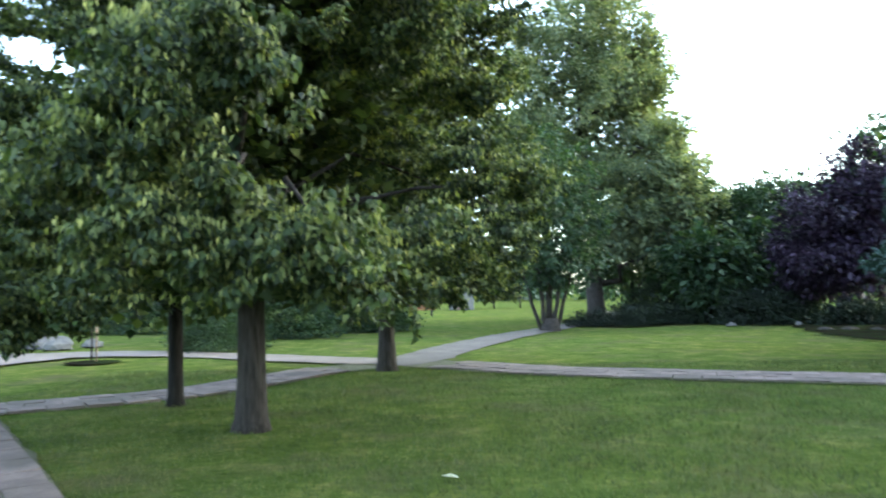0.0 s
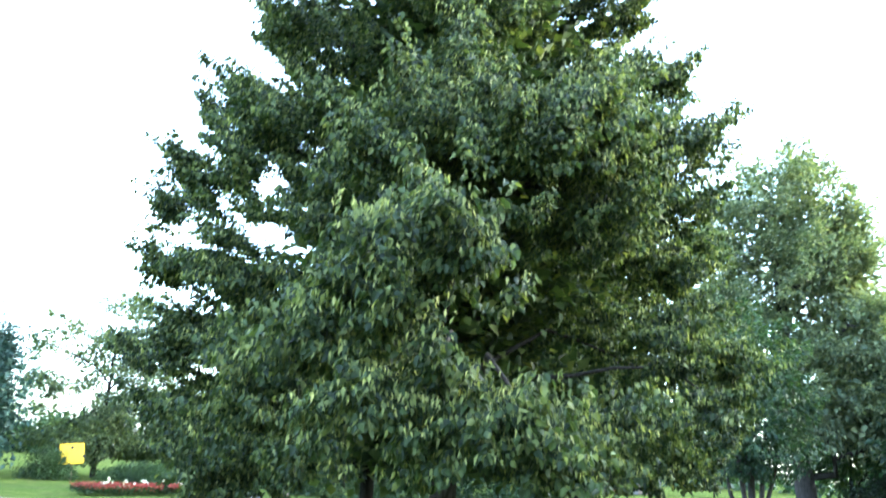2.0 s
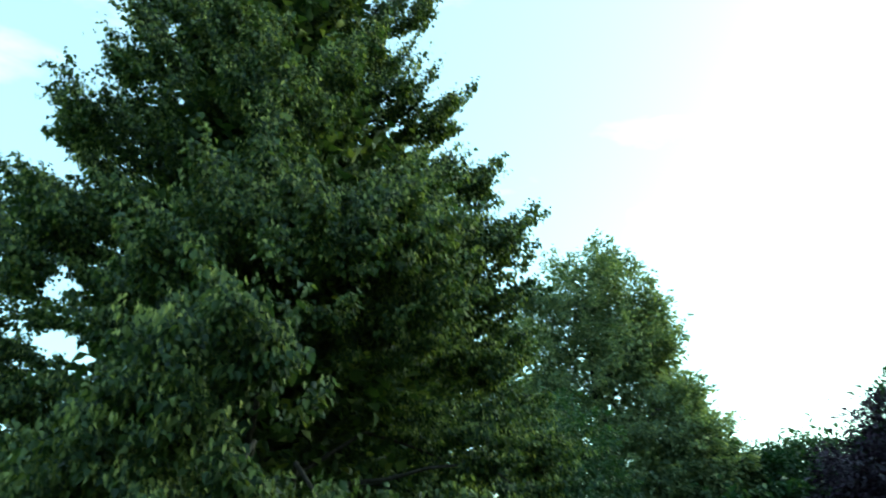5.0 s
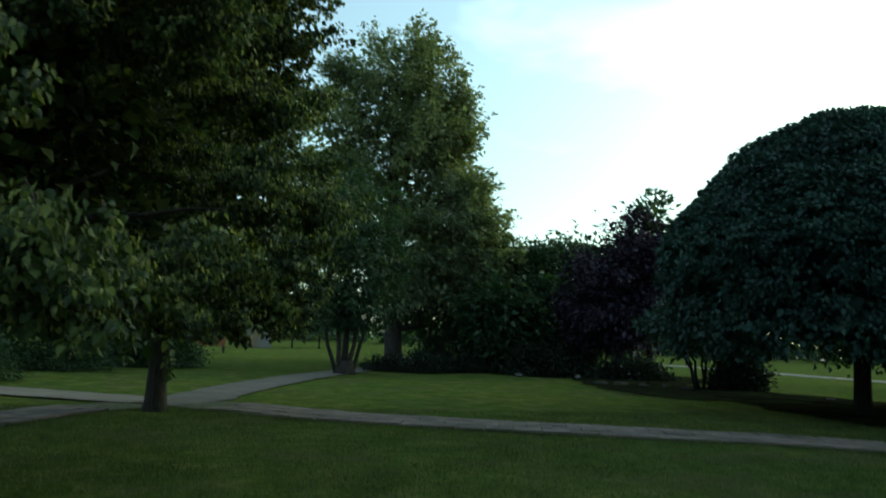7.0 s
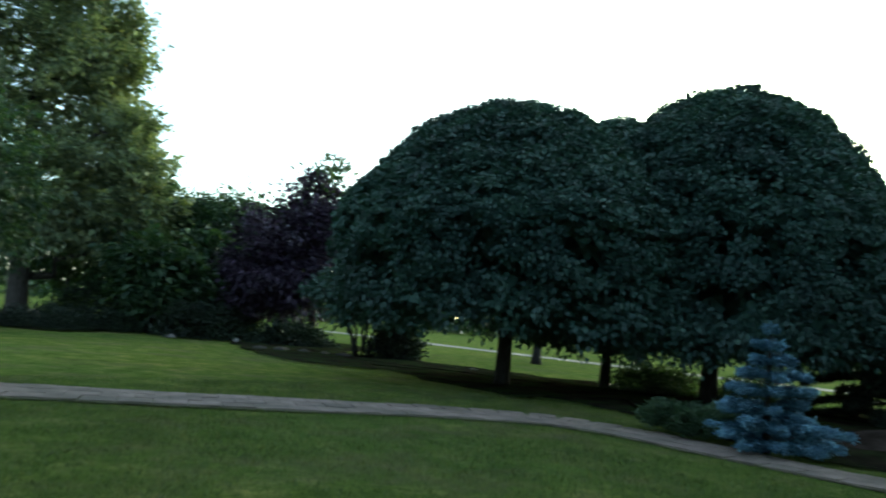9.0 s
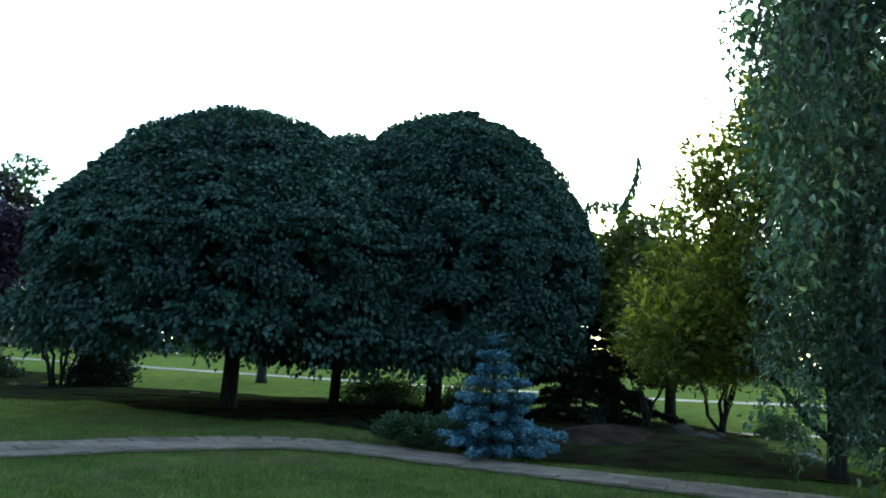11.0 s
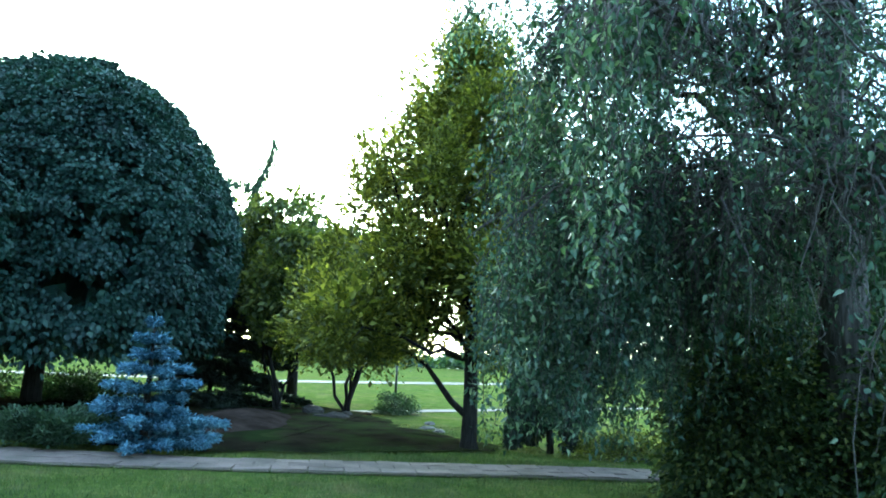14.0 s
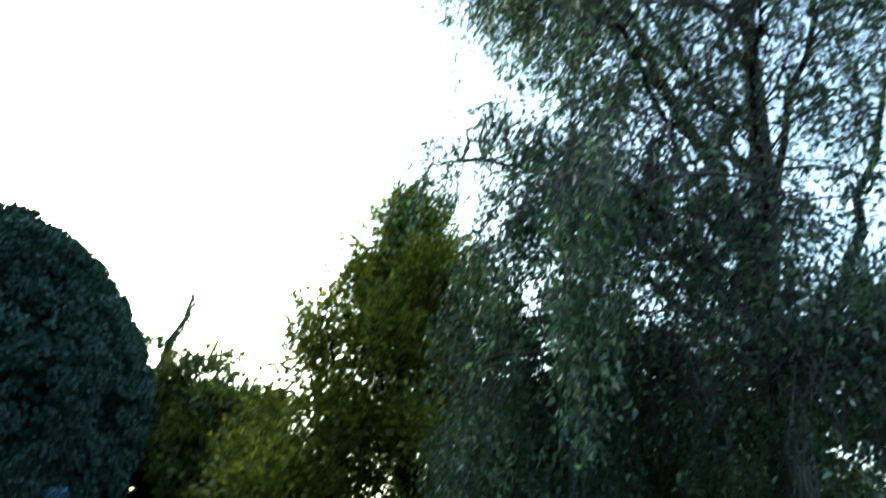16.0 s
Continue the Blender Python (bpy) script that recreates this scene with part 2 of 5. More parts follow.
M_HEDGE = leaf_material("hedge_leaves", (0.017, 0.044, 0.017), (0.034, 0.071, 0.027), (0.054, 0.095, 0.039), 0.5, 0.2, 1.0)
M_RED = leaf_material("red_flowers", (0.17, 0.024, 0.026), (0.28, 0.045, 0.048), (0.38, 0.09, 0.085), 0.6, 0.3, 1.5)
M_WHITEFLOWER = leaf_material("white_flowers", (0.6, 0.58, 0.6), (0.75, 0.74, 0.74), (0.8, 0.78, 0.8), 0.6, 0.3, 1.5)
M_YELLOW = plain_material("yellow_painted_board", (0.8, 0.5, 0.02), 0.5)
M_BLACK = plain_material("black_paint", (0.02, 0.02, 0.02), 0.5)
M_WOOD = plain_material("weathered_wood", (0.2, 0.14, 0.1), 0.8, 0.3, 14.0)
M_BENCH = plain_material("red_brown_bench_paint", (0.22, 0.06, 0.035), 0.6)
M_PLASTER = plain_material("grey_plaster", (0.168, 0.160, 0.152), 0.85)
M_ROOF = plain_material("dark_roof_felt", (0.08, 0.075, 0.075), 0.9)


# ---- mesh helpers ----
RNG = np.random.default_rng(11)


def mesh_object(name, verts, tris, material, parent=None, label="", smooth=False):
    """One mesh of triangles (or of faces of one size) from arrays, under a parent at its own place."""
    verts, tris = np.asarray(verts, np.float32), np.asarray(tris, np.int32)
    me = bpy.data.meshes.new(name)
    k = tris.shape[1]
    me.vertices.add(len(verts))
    me.vertices.foreach_set("co", verts.ravel())
    me.loops.add(tris.size)
    me.loops.foreach_set("vertex_index", tris.ravel())
    me.polygons.add(len(tris))
    me.polygons.foreach_set("loop_start", np.arange(0, tris.size, k, dtype=np.int32))
    if smooth:
        me.polygons.foreach_set("use_smooth", np.ones(len(tris), bool))
    me.update(calc_edges=True)
    me.materials.append(material)
    ob = new(name, me)
    ob.parent = parent
    if label:
        ob["label"] = label
    return ob


def part(name, bm, material, parent=None, label="", smooth=False):
    me = bpy.data.meshes.new(name)
    bm.to_mesh(me)
    bm.free()
    if smooth:
        me.polygons.foreach_set("use_smooth", np.ones(len(me.polygons), bool))
    me.materials.append(material)
    ob = new(name, me)
    ob.parent = parent
    if label:
        ob["label"] = label
    return ob


def thing(name, place, label, category, group="", kind=""):
    ob = new(name)
    ob.location = place
    ob.empty_display_size = 0.2
    return tagged(ob, label, category, group, kind)


def unit(v):
    return v / np.maximum(np.linalg.norm(v, axis=-1, keepdims=True), 1e-6)


def tube(points, radii, sides=8, wobble=0.0, rng=None):
    """A tapered, closed tube along a line of points: vertices and triangles."""
    pts, radii = np.asarray(points, float), np.asarray(radii, float)
    along = unit(np.gradient(pts, axis=0))
    ref = np.where(np.abs(along[:, 2:3]) > 0.9, [[1.0, 0, 0]], [[0, 0, 1.0]])
    u = unit(np.cross(along, ref))
    v = np.cross(along, u)
    a = np.arange(sides) * 2 * np.pi / sides
    r = radii[:, None] * np.ones(sides)
    if rng is not None and wobble:
        r = r * (1 + wobble * rng.standard_normal(r.shape))
    ring = pts[:, None] + r[..., None] * (np.cos(a)[None, :, None] * u[:, None] + np.sin(a)[None, :, None] * v[:, None])
    verts = ring.reshape(-1, 3)
    tris = []
    for i in range(len(pts) - 1):
        for j in range(sides):
            p, q = i * sides + j, i * sides + (j + 1) % sides
            tris += [(p, q, q + sides), (p, q + sides, p + sides)]
    verts = np.vstack([verts, pts[:1], pts[-1:]])
    n, e = len(pts) * sides, (len(pts) - 1) * sides
    for j in range(sides):
        tris += [(n, (j + 1) % sides, j), (n + 1, e + j, e + (j + 1) % sides)]
    return verts, np.array(tris)


def bend(a, b, sag, steps, rng, wander=0.05):
    """A wandering line from a to b that arches by sag."""
    a, b = np.asarray(a, float), np.asarray(b, float)
    s = np.linspace(0, 1, steps)[:, None]
    line = a + (b - a) * s
    line[:, 2] += sag * np.sin(np.pi * s[:, 0])
    line[1:-1] += rng.standard_normal((steps - 2, 3)) * wander * np.linalg.norm(b - a)
    return line


def leaf_cloud(place, way, size, width, fold=0.16, rng=RNG):
    """Pointed, folded leaves: each starts at its place, points its way; two triangles that share the midrib."""
    n = len(place)
    way = unit(way)
    side = unit(np.cross(way, unit(rng.standard_normal((n, 3)) * 0.55 + [0, 0, 1.0])))
    up = np.cross(side, way)
    L = size[:, None]
    W = L * width * 0.5
    mid = place + way * L * 0.42
    v = np.empty((n, 4, 3))
    v[:, 0] = place
    v[:, 1] = mid + side * W + up * L * fold
    v[:, 2] = place + way * L - up * L * fold * 0.7
    v[:, 3] = mid - side * W + up * L * fold
    k = np.arange(n)[:, None] * 4
    t = np.concatenate([k + [[0, 1, 2]], k + [[0, 2, 3]]], 1).reshape(-1, 3)
    return v.reshape(-1, 3), t


def broad_leaf_cloud(place, way, size, width, fold=0.16, rng=RNG):
    """Broad, heart-shaped leaves with a drawn-out tip, folded along the midrib: four triangles each."""
    n = len(place)
    way = unit(way)
    side = unit(np.cross(way, unit(rng.standard_normal((n, 3)) * 0.7 + [0, 0, 1.0])))
    up = np.cross(side, way)
    L = size[:, None]
    W = L * width * 0.5
    v = np.empty((n, 6, 3))
    v[:, 0] = place
    v[:, 1] = place + way * L * 0.16 + side * W * 0.86 + up * L * fold * 0.8
    v[:, 2] = place + way * L * 0.5 + side * W * 0.9 + up * L * fold
    v[:, 3] = place + way * L - up * L * fold * 0.8
    v[:, 4] = place + way * L * 0.5 - side * W * 0.9 + up * L * fold
    v[:, 5] = place + way * L * 0.16 - side * W * 0.86 + up * L * fold * 0.8
    k = np.arange(n)[:, None] * 6
    t = np.concatenate([k + [[0, 1, 2]], k + [[0, 2, 3]], k + [[0, 3, 4]], k + [[0, 4, 5]]], 1).reshape(-1, 3)
    return v.reshape(-1, 3), t


def hanging_sprays(c, axis, per, length, rng, spread=0.07, side_lean=0.5):
    """Places and ways of leaves that hang from short twigs: alternate sides, tips down."""
    n = len(c)
    axis = unit(axis)
    side = unit(np.cross(axis, [0, 0, 1.0]) + rng.standard_normal((n, 3)) * 0.05)
    u = rng.uniform(-0.35, 1.0, (n, per, 1))
    sign = np.where(rng.random((n, per, 1)) < 0.5, -1.0, 1.0)
    reach = np.reshape(length * np.ones(n), (n, 1, 1)) * rng.uniform(0.6, 1.4, (n, 1, 1))
    place = c[:, None] + axis[:, None] * u * reach + side[:, None] * sign * rng.uniform(0.0, 1.0, (n, per, 1)) * spread * (1.5 - u) + rng.standard_normal((n, per, 3)) * 0.028
    place[..., 2] -= 0.12 * reach[..., 0] * np.clip(u[..., 0], 0, 1) ** 2
    way = axis[:, None] * 0.3 + side[:, None] * sign * side_lean + [0, 0, -0.95] + rng.standard_normal((n, per, 3)) * 0.3
    return place.reshape(-1, 3), way.reshape(-1, 3)


def lobe_points(lobes, rng, inner=0.25, bough=0.0):
    """Clump centres spread over the shells of a crown's lobes, some inside, with outward ways. bough: the size of the pads that they gather in."""
    c, o = [], []
    for x, y, z, rx, ry, rz, n in lobes:
        d = unit(rng.standard_normal((n, 3)))
        if bough:
            mean = (rx + ry + rz) / 3
            m = max(4, int(2.6 * (mean / bough) ** 2))
            heart = unit(rng.standard_normal((m, 3)))
            d = heart[rng.integers(0, m, n)] + np.clip(rng.standard_normal((n, 3)), -2, 2) * [0.5, 0.5, 0.34] * bough / mean
            size = np.linalg.norm(d, axis=1)
            o.append(unit(unit(d) / [rx, ry, rz]))
            deep = np.where(rng.random(n) < inner, 0.6, 1.0) * (1 + 0.1 * np.sin(d[:, 0] * 5 + x))
            c.append(np.array([x, y, z]) + unit(d) * (deep * (0.5 + 0.5 * size))[:, None] * [rx, ry, rz])
            continue
        r = np.where(rng.random(n) < inner, rng.uniform(0.35, 0.75, n), rng.uniform(0.8, 1.06, n))
        bump = 1 + 0.12 * np.sin(d[:, 0] * 7 + x) * np.sin(d[:, 1] * 6 + y) + 0.08 * np.sin(d[:, 2] * 9 + z)
        c.append(np.array([x, y, z]) + d * (r * bump)[:, None] * [rx, ry, rz])
        o.append(unit(d / [rx, ry, rz]))
    return np.vstack(c), np.vstack(o)


def clump_leaves(c, o, per, spread, size, width, droop, rng, flat=0.6, jitter=0.3, out=0.7, twig=0.0, lift=0.0):
    """Leaves in sprays round clump centres; twig: how far a spray reaches along its own twig, lift: how far that turns up."""
    n = len(c)
    off = rng.standard_normal((n, per, 3)) * spread * [1, 1, flat]
    if twig:
        axis = unit(o + rng.standard_normal((n, 3)) * 0.45 + [0, 0, lift])
        u = rng.uniform(-0.5, 0.62, (n, per, 1))
        off = off * (0.72 - 0.75 * u) + axis[:, None] * u * twig * rng.uniform(0.6, 1.4, (n, 1, 1))
    place = (c[:, None] + off).reshape(-1, 3)
    way = (o[:, None] * out + unit(off) * 0.6 + [0, 0, -droop] + rng.standard_normal((n, per, 3)) * 0.45).reshape(-1, 3)
    s = size * rng.uniform(1 - jitter, 1 + jitter, n * per)
    return leaf_cloud(place, way, s, width, rng=rng)


def tree(name, base, label, category, trunk, lobes, leaf, bark, per=40, spread=0.3, size=0.1, width=0.7, droop=0.6, limbs=8, seed=1,
         zmin=-9.0, group="", flat=0.6, inner=0.12, limb_r=0.06, keep=None, extra=None, twig=0.5, lift=0.0, fill=0.9, bough=0.8):
    """A tree at base. trunk: rows (dx, dy, z, radius). lobes: rows (dx, dy, z, rx, ry, rz, clumps). zmin: lowest clump."""
    rng = np.random.default_rng(seed)
    ob = thing(name, base, label, category, group)
    tr = np.array(trunk, float)
    v, t = tube(tr[:, :3], tr[:, 3], 12, 0.05, rng)
    mesh_object("trunk", v, t, bark, ob, smooth=True)
    c, o = lobe_points(lobes, rng, inner, bough)
    ok = c[:, 2] > zmin
    if keep is not None:
        ok &= keep(c + np.array(base))
    c, o = c[ok], o[ok]
    pick = rng.choice(len(c), min(limbs, len(c)), replace=False)
    for i in pick:
        z0 = max(rng.uniform(0.4, 0.85) * min(c[i, 2], tr[-1, 2]), zmin + 0.1)
        start = np.array([np.interp(z0, tr[:, 2], tr[:, q]) for q in range(3)])
        line = bend(start, c[i], 0.12 * np.linalg.norm(c[i] - start), 6, rng)
        r0 = min(limb_r, np.interp(z0, tr[:, 2], tr[:, 3]) * 0.8)
        v, t = tube(line, np.linspace(r0, r0 * 0.18, 6), 6)
        mesh_object("limb", v, t, bark, ob, smooth=True)
    v, t = clump_leaves(c, o, per, spread, size, width, droop, rng, flat, twig=twig, lift=lift)
    if fill:
        ci, oi = lobe_points([(x, y, z, rx * 0.62, ry * 0.62, rz * 0.62, max(8, int(n * 0.34 * fill))) for x, y, z, rx, ry, rz, n in lobes], rng, 0.5)
        oki = ci[:, 2] > zmin + 0.25
        if keep is not None:
            oki &= keep(ci + np.array(base))
        vi, ti = clump_leaves(ci[oki], oi[oki], 24, spread * 1.9, size * 1.9, width, droop, rng, 0.8)
        v, t = np.vstack([v, vi]), np.vstack([t, ti + len(v)])
    mesh_object("crown", v, t, leaf, ob)
    if extra is not None:
        m, share, n, s, w = extra
        top = rng.choice(len(c), int(len(c) * share), replace=False)
        v, t = clump_leaves(c[top] + o[top] * spread * 0.9, o[top], n, spread * 0.8, s, w, 1.6, rng, flat, twig=twig, lift=lift)
        mesh_object("blossom", v, t, m, ob, "pale yellow-green hanging blossom bracts")
    return ob


def shrub(name, base, label, category, radii, leaf, n=400, per=26, spread=0.12, size=0.06, width=0.6, seed=1, stems=6, bark=None, droop=0.2, uneven=0.16, group=""):
    """A rounded or clipped shrub: short stems and leaves over its shell."""
    rng = np.random.default_rng(seed)
    ob = thing(name, base, label, category, group)
    rx, ry, rz = radii
    d = unit(rng.standard_normal((n, 3)))
    d[:, 2] = np.abs(d[:, 2])
    r = np.where(rng.random(n) < 0.25, rng.uniform(0.4, 0.8, n), rng.uniform(0.86, 1.05, n))
    r = r * (1 + uneven * (sum(np.sin(d @ rng.standard_normal(3) * 4.5 + rng.uniform(0, 6)) for _ in range(4)) / 2 + 0.35 * rng.standard_normal(n)))
    c = d * r[:, None] * [rx, ry, rz]
    c[:, 2] = np.maximum(c[:, 2], 0.06)
    for k in range(stems):
        a = rng.uniform(0, 2 * np.pi)
        tip = np.array([math.cos(a) * rx * 0.55, math.sin(a) * ry * 0.55, rz * 0.7])
        v, t = tube(bend((tip[0] * 0.15, tip[1] * 0.15, -0.03), tip, 0.03, 5, rng), np.linspace(0.02, 0.006, 5), 5)
        mesh_object("stem", v, t, bark or M_BARK_DARK, ob)
    v, t = clump_leaves(c, unit(d), per, spread, size, width, droop, rng)
    v[:, 2] = np.maximum(v[:, 2], 0.0)
    mesh_object("foliage", v, t, leaf, ob)
    return ob


def smooth_line(points, step):
    """Points at even steps along a Catmull-Rom line, and the sideways direction there."""
    p = np.array(points, float)
    q = np.vstack([2 * p[0] - p[1], p, 2 * p[-1] - p[-2]])
    out = []
    for i in range(1, len(q) - 2):
        for s in np.linspace(0, 1, 24, endpoint=False):
            a, b, c, d = q[i - 1], q[i], q[i + 1], q[i + 2]
            out.append(0.5 * (2 * b + (c - a) * s + (2 * a - 5 * b + 4 * c - d) * s * s + (3 * b - a - 3 * c + d) * s**3))
    out.append(p[-1])
    out = np.array(out)
    far = np.r_[0, np.cumsum(np.linalg.norm(np.diff(out, axis=0), axis=1))]
    at = np.arange(0, far[-1], step)
    line = np.stack([np.interp(at, far, out[:, k]) for k in range(2)], 1)
    along = unit(np.gradient(line, axis=0))
    return line, np.stack([-along[:, 1], along[:, 0]], 1)


def strip(name, points, width, z, material, label, category, step=0.5, ragged=0.05, seed=3):
    rng = np.random.default_rng(seed)
    line, side = smooth_line(points, step)
    n = len(line)
    if isinstance(width, tuple):
        width = np.interp(np.arange(n) * step, width[2:], width[:2])[:, None]
    w = width / 2 * (1 + rng.standard_normal((n, 2)) * ragged)
    left, right = line + side * w[:, :1], line - side * w[:, 1:]
    v = np.vstack([np.c_[left, np.full(n, z)], np.c_[right, np.full(n, z)]])
    k = np.arange(n - 1)
    f = np.stack([k + n, k + n + 1, k + 1, k], 1)
    ob = mesh_object(name, v, f, material)
    return tagged(ob, label, category, kind="structure"), line, side


def patch(name, outline, z, material, label, category, rise=0.0, seed=4):
    """A sheet on the ground inside an outline, with a slightly raised, uneven middle."""
    rng = np.random.default_rng(seed)
    line, away = smooth_line([*outline, outline[0]], 0.4)
    line = line + away * (0.22 * np.sin(np.arange(len(line)) * 0.9) * rng.random(len(line)) + rng.normal(0, 0.07, len(line)))[:, None] * min(1, len(line) / 60)
    mid = line.mean(0)
    rings, verts = [1.0, 0.93, 0.8, 0.6, 0.4, 0.2], []
    for r in rings:
        h = z + rise * (1 - r) ** 0.7 + (rng.random(len(line)) * 0.02 if r < 1 else 0)
        verts.append(np.c_[mid + (line - mid) * r, np.ones(len(line)) * h])
    n = len(line)
    v = np.vstack([*verts, [[*mid, z + rise]]])
    t = []
    for k in range(len(rings) - 1):
        for j in range(n):
            a, b = k * n + j, k * n + (j + 1) % n
            t += [(a, b, b + n), (a, b + n, a + n)]
    e = (len(rings) - 1) * n
    t += [(e + j, e + (j + 1) % n, len(v) - 1) for j in range(n)]
    return tagged(mesh_object(name, v, np.array(t), material), label, category, kind="structure")


def box_bm(size, bevel=0.01):
    bm = bmesh.new()
    bmesh.ops.create_cube(bm, size=1.0)
    bmesh.ops.scale(bm, vec=size, verts=bm.verts)
    if bevel:
        bmesh.ops.bevel(bm, geom=bm.edges[:], offset=bevel, segments=1, affect="EDGES")
    return bm


def stone(name, place, size, material, label, seed, group=""):
    rng = np.random.default_rng(seed)
    bm = bmesh.new()
    bmesh.ops.create_icosphere(bm, subdivisions=2, radius=1.0)
    for v in bm.verts:
        f = 1 + 0.22 * noise.noise(v.co * 1.7 + Vector((seed * 3.1, 0, 0))) + 0.06 * rng.standard_normal()
        v.co = Vector((v.co.x * size[0], v.co.y * size[1], v.co.z * size[2])) * f
        v.co.z = max(v.co.z, -0.1 * size[2])
    ob = part(name, bm, material)
    ob.matrix_world = pose(*place, 0, 0, rng.uniform(0, 360))
    return tagged(ob, label, "stone", group)


# ---- ground ----
def ground():
    xs = np.r_[-900, -300, -120, -70, np.arange(-45, 60.1, 1.5), 80, 130, 300, 900]
    ys = np.r_[-900, -300, -100, -40, np.arange(-15, 60.1, 1.5), 80, 130, 300, 900]
    X, Y = np.meshgrid(xs, ys, indexing="ij")
    Z = -0.012 + 0.012 * np.sin(X * 0.9) * np.sin(Y * 0.7) - 0.012
    far = np.clip((np.hypot(X - 5, Y - 10) - 70) / 200, 0, 1)
    Z = Z + far * 0.8
    v = np.stack([X, Y, Z], -1).reshape(-1, 3)
    n = len(ys)
    i, j = np.meshgrid(np.arange(len(xs) - 1), np.arange(n - 1), indexing="ij")
    k = (i * n + j).ravel()
    f = np.stack([k, k + n, k + n + 1, k + 1], 1)
    tagged(mesh_object("ground", v, f, M_LAWN, smooth=True), "mown green park lawn with paler worn patches", "lawn", kind="structure")


ground()

FRONT = [(-0.3, 17.0), (0.9, 16.1), (2.3, 14.95), (5.1, 13.65), (8.6, 12.3), (10.3, 11.6), (11.6, 10.6), (12.05, 9.1), (11.88, 6.8), (12.0, 4.3), (12.25, 1.0), (12.3, -2.5), (12.4, -7.0)]
CROSS = [(-17.5, 6.2), (-11.5, 8.4), (-8.4, 9.9), (-6.4, 10.95), (-4.4, 12.2), (-3.4, 13.7), (-2.4, 15.7), (-1.2, 17.0)]
SLABS = [(-1.8, 3.3), (-4.0, 6.5), (-7.0, 10.65), (-10.6, 15.6), (-11.5, 16.9)]
NORTH = [(-1.2, 16.8), (-0.5, 18.0), (0.75, 22.0), (2.6, 26.9), (4.9, 31.8), (8.2, 38.5), (12.0, 46.0), (14.0, 60.0)]

front_bed, _, _ = strip("path_front", FRONT, (1.62, 1.12, 13.0, 18.0), 0.004, M_BED, "soil bed of a narrow slab footpath with weedy joints", "footpath")
cross_bed, _, _ = strip("path_cross", CROSS, 1.3, 0.0, M_BED, "soil bed of a narrow slab footpath under trees", "footpath")
slab_bed, _, _ = strip("path_slab", SLABS, 1.22, 0.008, M_BED, "soil bed of a paved slab footpath across the lawn", "footpath")
strip("path_north", NORTH, 1.5, 0.012, M_GRAVEL, "grey gravel footpath leading to a tree with several trunks", "footpath")
strip("road_gravel", [(-32, 10.5), (-24, 15.2), (-17, 19.2), (-14.2, 20.2), (-11.5, 20.8), (-9.4, 21.5), (-7.4, 21.1), (-5.4, 20.0), (-3.4, 18.7), (-1.2, 17.5)], (2.7, 1.5, 23.0, 28.0), 0.016, M_ROAD, "pale gravel park road between lawns", "road")
patch("road_mouth", [(-13.9, 19.0), (-12.6, 17.2), (-11.9, 16.6), (-11.0, 16.8), (-10.3, 18.4), (-9.8, 20.4), (-11.2, 21.6), (-13.2, 20.9)], 0.03, M_ROAD, "gravel mouth where a slab footpath meets the road", "road")
strip("road_east", [(19, 12), (21.5, 7.0), (23.8, 3.4), (26.4, -0.2), (30, -5), (36, -14)], 0.9, 0.0, M_ASPHALT, "narrow pale path on the sunny lawn", "footpath")
strip("road_far", [(38, 60), (40, 30), (44, 12), (50, 3.5), (60, -7), (75, -20), (100, -45)], 3.2, 0.0, M_ASPHALT, "pale asphalt road beyond the sunny lawn", "road", 1.0)
# Soil near the trunks; the north end paints shade over what is lawn.
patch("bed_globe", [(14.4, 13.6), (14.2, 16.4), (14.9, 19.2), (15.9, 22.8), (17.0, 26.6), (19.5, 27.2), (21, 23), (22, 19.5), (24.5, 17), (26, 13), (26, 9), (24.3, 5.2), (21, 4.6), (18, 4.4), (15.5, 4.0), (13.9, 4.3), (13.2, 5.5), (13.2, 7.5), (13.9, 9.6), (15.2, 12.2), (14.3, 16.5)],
      0.012, M_SOIL, "dark bare soil under dense trees, with shade on the lawn painted at its north end", "soil", 0.12)
# Soil and weeds; the dark tone also paints tree shade on the grass.
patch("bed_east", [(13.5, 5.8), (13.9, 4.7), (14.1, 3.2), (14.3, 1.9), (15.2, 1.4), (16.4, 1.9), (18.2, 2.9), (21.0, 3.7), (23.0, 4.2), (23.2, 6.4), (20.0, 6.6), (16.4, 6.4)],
      0.016, M_EARTH, "brown soil with sparse weeds under golden trees, darkened by painted tree shade", "soil", 0.06)
patch("bed_mound", [(15.2, 6.6), (17, 5.7), (20, 5.9), (21.4, 6.9), (20, 7.7), (16.6, 7.7)], 0.05, M_MOUND, "low mound of paler brown soil", "soil", 0.24)
# Dark sheet: bed soil plus the painted shade at its lawn edge.
patch("bed_plum", [(15.6, 32.2), (14.3, 28.6), (13.2, 24.4), (13.3, 21.6), (14.3, 20.2), (15.4, 20.6), (16.6, 23.5), (18.6, 27.5), (22.0, 31.5), (22.5, 34.5), (19.0, 36.0), (16.5, 34.5)], 0.018, M_SOIL, "dark soil bed under a purple tree, with tree shade painted in", "soil", 0.06)
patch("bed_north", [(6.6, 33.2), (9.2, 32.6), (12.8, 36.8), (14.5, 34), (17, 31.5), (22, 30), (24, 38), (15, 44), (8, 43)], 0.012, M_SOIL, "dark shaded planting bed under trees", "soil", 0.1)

# ---- lindens by the footpath ----
def inside(p, mid, radii):
    return (((p - np.array(mid)) / np.array(radii)) ** 4).sum(1) < 1


